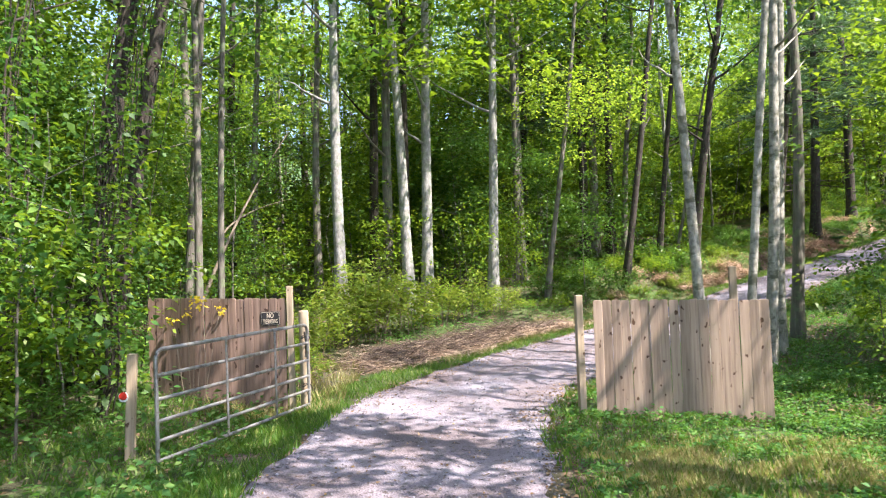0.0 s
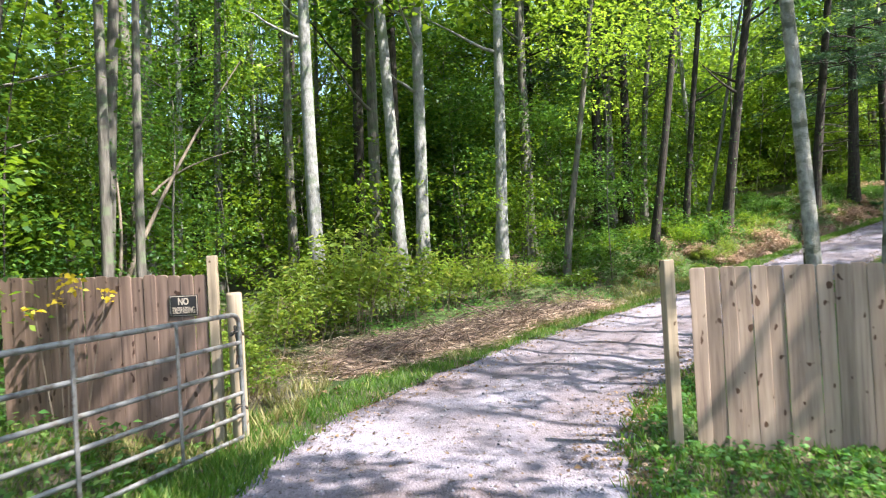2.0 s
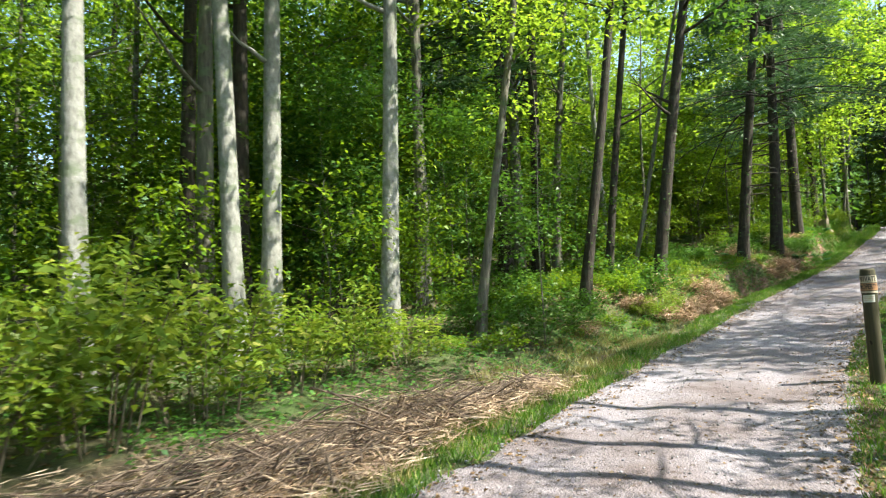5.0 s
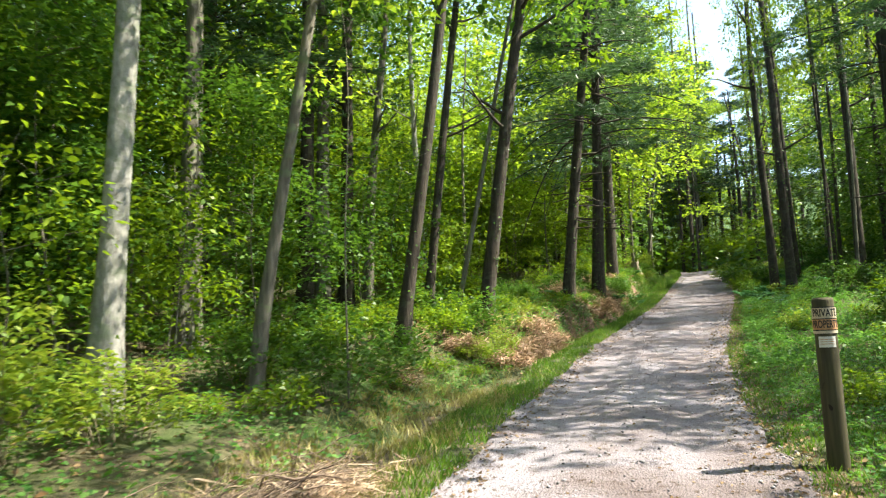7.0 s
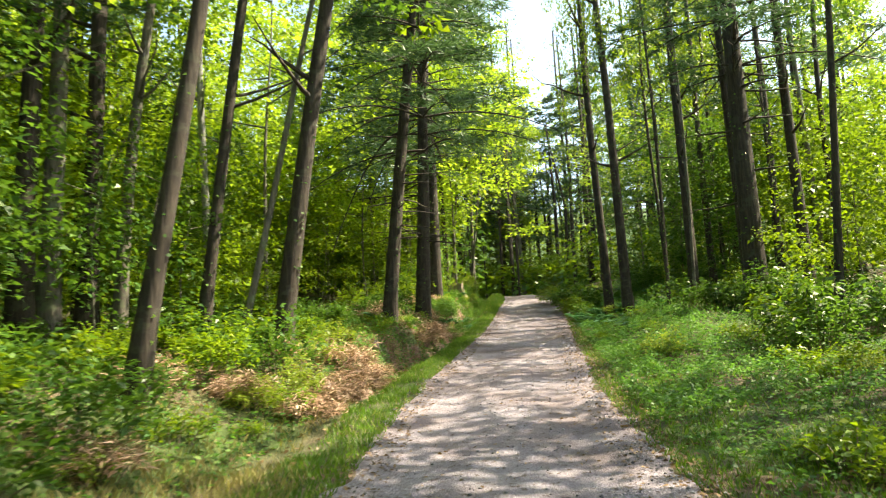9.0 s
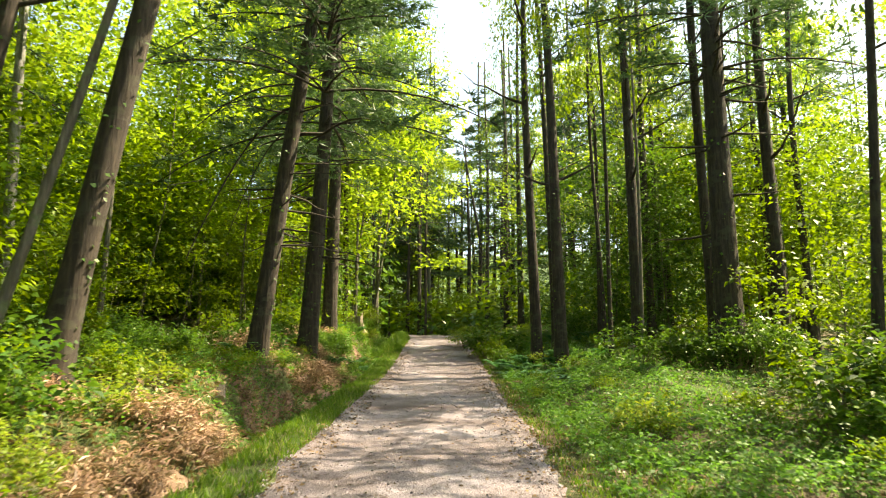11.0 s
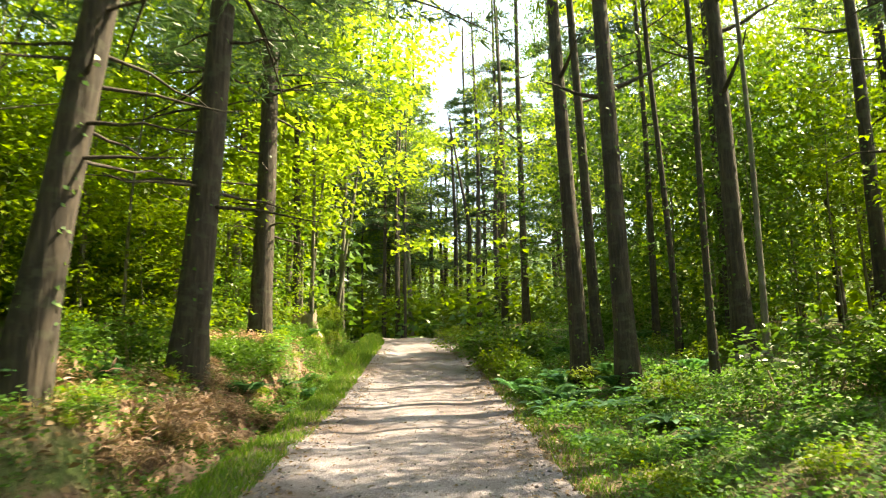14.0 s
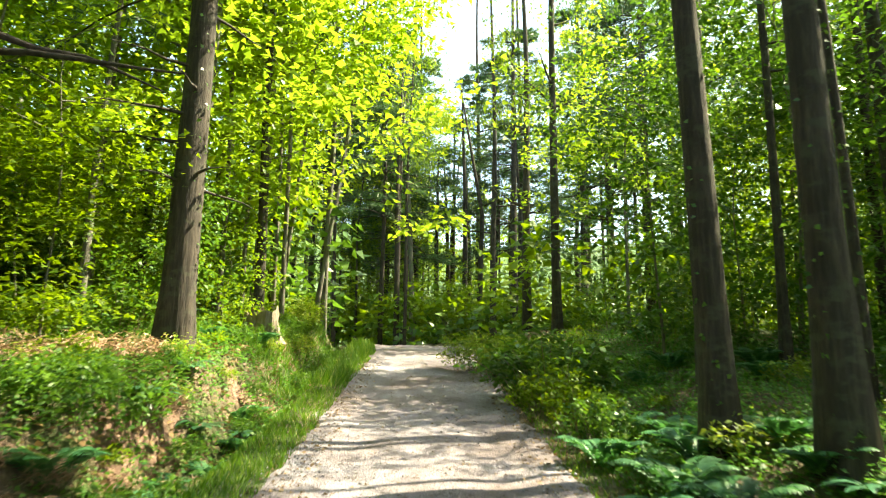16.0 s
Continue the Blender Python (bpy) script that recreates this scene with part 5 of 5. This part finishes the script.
def brush_pile():
    """Cut brush and dead stalks raked off the track."""
    r = np.random.default_rng(51)
    chunks, straw = [], []
    t = r.uniform(0, 1, 1300)
    cx = -1.5 + 4.6 * t + r.normal(0, 0.3, 1300)
    cy = 13.3 + 4.9 * t + r.normal(0, 0.3, 1300)
    q = lateral(cx, cy)
    for x, y, w in zip(cx, cy, q):
        if w > -1.9 or w < -4.4:
            continue
        z = hz(x, y) + abs(r.normal(0, 0.09)) + 0.02 + mound(x, y) * r.uniform(0, 1)
        a, L, tip = r.normal(0.75, 0.7), r.uniform(0.25, 0.95), r.normal(0, 0.1)
        u = np.linspace(-0.5, 0.5, 4)
        p = np.stack([x + math.cos(a) * L * u, y + math.sin(a) * L * u, z + tip * u * 2 + 0.04 * np.sin(u * 5 + a)], 1)
        chunks.append(tube_geometry(p, [0.003, 0.005, 0.004, 0.002] if r.uniform() < 0.86 else [0.007, 0.011, 0.01, 0.005], 4))
    t = thing("brush_pile", pose(0, 0, 0), "heap of cut brown brush and dead stalks by the track", "brush", kind="stuff")
    piece("sticks", mesh_from("sticks", *joined(chunks), BRUSH), t)
    n = 15000
    k = r.uniform(0, 1, n)
    x, y = -1.6 + 4.8 * k + r.normal(0, 0.42, n), 13.2 + 5.0 * k + r.normal(0, 0.42, n)
    w = lateral(x, y)
    ok = (w < -1.7) & (w > -4.6)
    x, y = x[ok], y[ok]
    z = height(x, y) + np.abs(r.normal(0, 0.06, len(x))) + 0.01 + mound(x, y) * r.uniform(0, 1, len(x))
    a = r.uniform(0, 6.28, len(x))
    d = np.stack([np.cos(a), np.sin(a), r.normal(0, 0.18, len(x))], 1)
    v, f = blade_geometry(np.stack([x, y, z], 1), d, np.stack([r.normal(0, 0.5, len(x)), r.normal(0, 0.5, len(x)), np.ones(len(x))], 1), r.uniform(0.12, 0.34, len(x)), 0.05)
    piece("straw", mesh_from("straw", v, f, STRAW), t)


STRAW = leaf_material("straw", [(0.0, (0.14, 0.085, 0.06)), (0.4, (0.36, 0.25, 0.18)), (1.0, (0.58, 0.45, 0.34))], (0.5, 0.36, 0.26), 0.1)
brush_pile()

def earth_bank(x, y, sx, sy, sz, turn, seed):
    """A lump of bare eroded earth on the ditch's side."""
    t = thing("earth_bank", pose(x, y, hz(x, y) - 0.12, 0, 0, turn), "bare reddish eroded earth on the ditch side", "earth")
    bm = bmesh.new()
    bmesh.ops.create_icosphere(bm, subdivisions=4, radius=1.0)
    for v in bm.verts:
        n = noise.fractal(v.co * 2.2 + Vector((seed, 0, 0)), 1.0, 2.0, 4)
        v.co = Vector((v.co.x * sx, v.co.y * sy, max(v.co.z, -0.2) * sz)) * (1 + 0.3 * n)
    part("earth", bm, EARTH, t)


EARTH = bark_material("red_earth", (0.13, 0.075, 0.05), (0.26, 0.165, 0.115), (0.42, 0.3, 0.22))
earth_bank(16.3, 31.7, 0.9, 0.4, 0.45, 44, 1)
earth_bank(15.3, 30.9, 0.6, 0.35, 0.3, 40, 5)
earth_bank(10.0, 26.2, 0.7, 0.4, 0.25, 44, 9)

# ---- ferns ----


def frond_geometry(root, a, L, r):
    u = np.linspace(0.1, 1, 15)
    rise = 0.75 * L * np.sin(u * 1.9) * 0.72
    mid = root + np.stack([math.cos(a) * L * u * 0.85, math.sin(a) * L * u * 0.85, rise], 1)
    way = unit(np.gradient(mid, axis=0))
    side = np.tile(np.array([-math.sin(a), math.cos(a), 0.0]), (15, 1))
    wide = L * 0.3 * np.sin(np.clip(u, 0, 0.97) * math.pi) ** 0.7 + 0.015
    out = []
    for s in (-1, 1):
        d = side * s + way * 0.5 + np.array([0, 0, -0.2])
        out.append(leaf_geometry(mid, d, np.cross(way, side), wide, 0.36, 0.05))
    return joined(out)


FERN_MESHES = []
for k in range(3):
    rf = np.random.default_rng(600 + k)
    FERN_MESHES.append(mesh_from("fronds", *joined([frond_geometry(np.zeros(3), a + rf.normal(0, 0.2), rf.uniform(0.34, 0.55), rf) for a in np.linspace(0, 6.28, 11, endpoint=False)]), FERN))


def plant_ferns():
    r = np.random.default_rng(61)
    spots = [(22.3, 31.2), (22.9, 32.2), (21.9, 30.6), (23.5, 30.7), (23.2, 31.4), (24.0, 31.9), (22.7, 30.2), (24.4, 32.8), (24.9, 33.4), (20.0, 35.2), (20.8, 35.7), (19.4, 34.6), (21.6, 36.4), (22.3, 37.5), (18.6, 34.3)]
    spots += [tuple(p) for p in beside(28, 40, 2.6, 5.5, 12, r)] + [tuple(p) for p in beside(29, 38, -4.6, -2.8, 10, r)]
    for x, y in spots:
        t = thing("fern", pose(x, y, hz(x, y) - 0.02, 0, 0, r.uniform(0, 360)), "blue-green fern clump growing in the verge", "fern", "verge ferns")
        piece("fronds", FERN_MESHES[r.integers(3)], t)
        s = r.uniform(0.7, 1.15)
        t.scale = (s, s, s)


plant_ferns()


def broad_clump(seed):
    """Arching strap leaves from one root."""
    r = np.random.default_rng(seed)
    quads = []
    for a in np.linspace(0, 6.28, 13, endpoint=False) + r.normal(0, 0.2, 13):
        L, up = r.uniform(0.26, 0.42), r.uniform(0.5, 1.1)
        u = np.linspace(0, 1, 7)
        mid = np.stack([math.cos(a) * L * u, math.sin(a) * L * u, L * (up * u - 0.85 * up * u**2.2)], 1)
        wide = 0.055 * np.sin(np.clip(u * 0.93 + 0.06, 0, 1) * math.pi) ** 0.8
        side = np.array([-math.sin(a), math.cos(a), 0.25])
        v = np.concatenate([mid - side * wide[:, None], mid, mid + (side * (1, 1, -1)) * wide[:, None]])
        f = [(k + o, k + 1 + o, k + 8 + o, k + 7 + o) for o in (0, 7) for k in range(6)]
        quads.append((v, np.array(f)))
    return mesh_from("leaves", *joined(quads), BROAD, True)


BROAD_CLUMPS = [broad_clump(650 + k) for k in range(3)]


def plant_broad_clumps():
    r = np.random.default_rng(66)
    spots = np.concatenate([beside(30.2, 34.0, 1.75, 2.5, 9, r), beside(29.5, 33.5, 2.3, 3.2, 7, r), beside(31.5, 36, -3.0, -2.2, 5, r)])
    for x, y in spots:
        t = thing("broadleaf_plant", pose(x, y, hz(x, y) - 0.02, 0, 0, r.uniform(0, 360)), "clump of broad arching blue-green leaves on the verge", "plant", "broad-leaved verge plants")
        piece("leaves", BROAD_CLUMPS[r.integers(3)], t)
        k = r.uniform(0.8, 1.3)
        t.scale = (k, k, k)


plant_broad_clumps()


def verge_rock(x, y, wide, seed):
    t = thing("rock", pose(x, y, hz(x, y) - 0.05, 0, 0, 30), "pale flat-topped rock half buried in the verge", "rock")
    bm = bmesh.new()
    bmesh.ops.create_icosphere(bm, subdivisions=3, radius=1.0)
    for v in bm.verts:
        n = noise.fractal(v.co * 1.6 + Vector((seed, 0, 0)), 1.0, 2.0, 4)
        v.co = Vector((v.co.x * wide, v.co.y * wide * 0.6, max(min(v.co.z, 0.6), -0.3) * wide * 0.6)) * (1 + 0.25 * n)
    part("stone", bm, EARTH, t)


verge_rock(20.3, 29.7, 0.26, 3)

# ---- grass, weeds, litter, loose stones ----


def blades(x, y, tall, r, width=0.011):
    z = height(x, y) - 0.01
    a = r.uniform(0, 6.28, len(x))
    b = r.uniform(0, 6.28, len(x))
    h = tall * r.uniform(0.5, 1.3, len(x))
    base = np.stack([x, y, z], 1)
    side = np.stack([np.cos(a), np.sin(a), np.zeros(len(x))], 1) * (width * r.uniform(0.6, 1.4, len(x)))[:, None]
    tip = base + np.stack([np.cos(b) * h * 0.55, np.sin(b) * h * 0.55, h], 1)
    v = np.stack([base - side, base + side, tip], 1).reshape(-1, 3)
    return v, np.arange(3 * len(x)).reshape(-1, 3)


def patchy(p, size, seed, least, r):
    """Thins a scatter into uneven patches."""
    w = waves(p[:, 0], p[:, 1], size, seed)
    return p[w + r.normal(0, 0.25, len(p)) > least]


def box_spots(x0, x1, y0, y1, n, r):
    return np.stack([r.uniform(x0, x1, n), r.uniform(y0, y1, n)], 1)


def plant_grass():
    r = np.random.default_rng(71)
    green, dry = [], []
    for p, tall, w in ((beside(5, 46, -HALF - 0.62, -HALF + 0.12, 42000, r), 0.09, 0.008), (beside(11, 44, HALF - 0.08, HALF + 1.0, 26000, r), 0.08, 0.008), (beside(12, 40, HALF + 0.6, HALF + 3.6, 16000, r), 0.1, 0.01),
                       (beside(37.0, 43.5, -3.5, -HALF, 13000, r), 0.24, 0.009), (beside(36.0, 43.5, HALF, 3.0, 7000, r), 0.26, 0.009), (box_spots(-4.6, -1.4, 4.5, 11, 15000, r), 0.11, 0.009), (box_spots(1.0, 7.5, 3.2, 11.5, 34000, r), 0.09, 0.01)):
        q = lateral(p[:, 0], p[:, 1])
        p = p[np.abs(q) > HALF - 0.15 + 0.1 * waves(p[:, 0], p[:, 1], 1.3, 77)]
        p = patchy(p, 2.2, 72, -0.55, r)
        green.append(blades(p[:, 0], p[:, 1], tall, r, w))
    for p, tall in ((box_spots(1.2, 4.6, 4.0, 7.9, 12000, r), 0.09), (box_spots(1.5, 3.8, 5.6, 7.4, 14000, r), 0.07), (box_spots(-3.4, -1.5, 9.5, 13.4, 7000, r), 0.16), (beside(12.5, 21, -3.2, -HALF - 0.2, 12000, r), 0.12), (beside(20, 30, -4.2, -2.2, 5000, r), 0.14)):
        q = lateral(p[:, 0], p[:, 1])
        p = patchy(p[np.abs(q) > HALF + 0.05], 1.7, 73, -0.1, r)
        dry.append(blades(p[:, 0], p[:, 1], tall, r, 0.009))
    tagged(new("grass", mesh_from("grass", *joined(green), GRASS)), "short bright green grass along the track's edges", "grass", kind="stuff")
    tagged(new("dry_grass", mesh_from("dry_grass", *joined(dry), DRY)), "straw-coloured dry grass in sunny patches", "grass", kind="stuff")


def plant_weeds():
    r = np.random.default_rng(81)
    low, litter = [], []
    for p, tall, size, kind in ((beside(13, 44, -7.5, -HALF - 1.0, 42000, r), 0.3, 0.065, 0), (beside(12, 42, HALF + 0.25, 7.5, 95000, r), 0.26, 0.055, 0), (beside(22, 38, HALF + 0.2, 4.2, 26000, r), 0.36, 0.06, 0), (box_spots(-9, -2.2, 2.5, 13, 12000, r), 0.4, 0.08, 0),
                                (box_spots(1.2, 9, 3.5, 12, 52000, r), 0.15, 0.055, 0), (beside(4, 44, -9, -HALF - 0.4, 9000, r), 0.03, 0.07, 1), (beside(27, 42, -6.5, -HALF - 0.8, 6000, r), 0.05, 0.07, 1), (beside(5, 40, HALF - 0.15, HALF + 0.25, 2500, r), 0.02, 0.045, 1), (beside(27, 42, -6.0, -HALF - 0.5, 14000, r), 0.32, 0.065, 0), (beside(26, 41, -3.4, -HALF - 0.55, 16000, r), 0.16, 0.06, 0), (beside(24, 41, -3.6, -HALF - 0.7, 5000, r), 0.12, 0.08, 1), (beside(10, 44, HALF - 0.2, 9, 7000, r), 0.03, 0.07, 1), (beside(4, 40, -HALF, HALF, 2200, r), 0.012, 0.04, 1), (beside(9, 40, HALF - 0.5, HALF + 0.1, 2600, r), 0.015, 0.045, 1), (beside(9, 40, -HALF, -HALF + 0.45, 2600, r), 0.015, 0.045, 1)):
        n = len(p)
        if not kind:
            p = patchy(p[np.abs(lateral(p[:, 0], p[:, 1])) > HALF + 0.08], 1.8, 82, -0.35, r)
            p = p[((p[:, 0] - 2.6) / 1.1) ** 2 + ((p[:, 1] - 6.5) / 0.8) ** 2 + 0.5 * waves(p[:, 0], p[:, 1], 0.8, 85) > 0.9]
            n = len(p)
        z = height(p[:, 0], p[:, 1]) + (tall * r.uniform(0.05, 1, n) * (0.5 + 0.5 * waves(p[:, 0], p[:, 1], 0.9, 83)).clip(0.15, 1) if not kind else 0.015 + tall * r.uniform(0, 0.6, n))
        a = r.uniform(0, 6.28, n)
        d = np.stack([np.cos(a), np.sin(a), r.normal(0.0, 0.25, n)], 1)
        nn = np.stack([r.normal(0, 0.45, n), r.normal(0, 0.45, n), np.ones(n)], 1)
        (litter if kind else low).append(leaf_geometry(np.column_stack([p, z]), d, nn, size * r.uniform(0.6, 1.4, n), 0.6))
    tagged(new("weeds", mesh_from("weeds", *joined(low), HERB)), "carpet of small-leaved green weeds on the forest floor", "weeds", kind="stuff")
    tagged(new("leaf_litter", mesh_from("leaf_litter", *joined(litter), LITTER)), "scattered brown fallen leaves", "leaves", kind="stuff")


def loose_stones():
    r = np.random.default_rng(91)
    p = np.concatenate([beside(3, 36, -HALF - 0.05, HALF + 0.05, 4200, r), beside(4, 34, HALF - 0.4, HALF + 0.1, 2600, r), beside(4, 34, -HALF - 0.05, -HALF + 0.35, 2000, r)])
    n = len(p)
    size = 0.006 + 0.014 * r.uniform(0, 1, n) ** 3
    z = height(p[:, 0], p[:, 1]) + 0.012 + size * 0.3
    corner = np.array([(1, 0, 0), (0, 1, 0), (-1, 0, 0), (0, -1, 0), (0, 0, 0.7), (0, 0, -0.7)])
    v = corner[None] * size[:, None, None] * r.uniform(0.6, 1.5, (n, 6, 1))
    a = r.uniform(0, 6.28, n)
    x, y = v[..., 0] * np.cos(a)[:, None] - v[..., 1] * np.sin(a)[:, None], v[..., 0] * np.sin(a)[:, None] + v[..., 1] * np.cos(a)[:, None]
    v = np.stack([x + p[:, :1], y + p[:, 1:], v[..., 2] + z[:, None]], 2).reshape(-1, 3)
    f = np.array([(0, 1, 4), (1, 2, 4), (2, 3, 4), (3, 0, 4), (1, 0, 5), (2, 1, 5), (3, 2, 5), (0, 3, 5)])
    tagged(new("gravel", mesh_from("gravel", v, (f[None] + 6 * np.arange(n)[:, None, None]).reshape(-1, 3), STONE)), "loose grey gravel stones on the track", "gravel", kind="stuff")


plant_grass()
plant_weeds()
loose_stones()
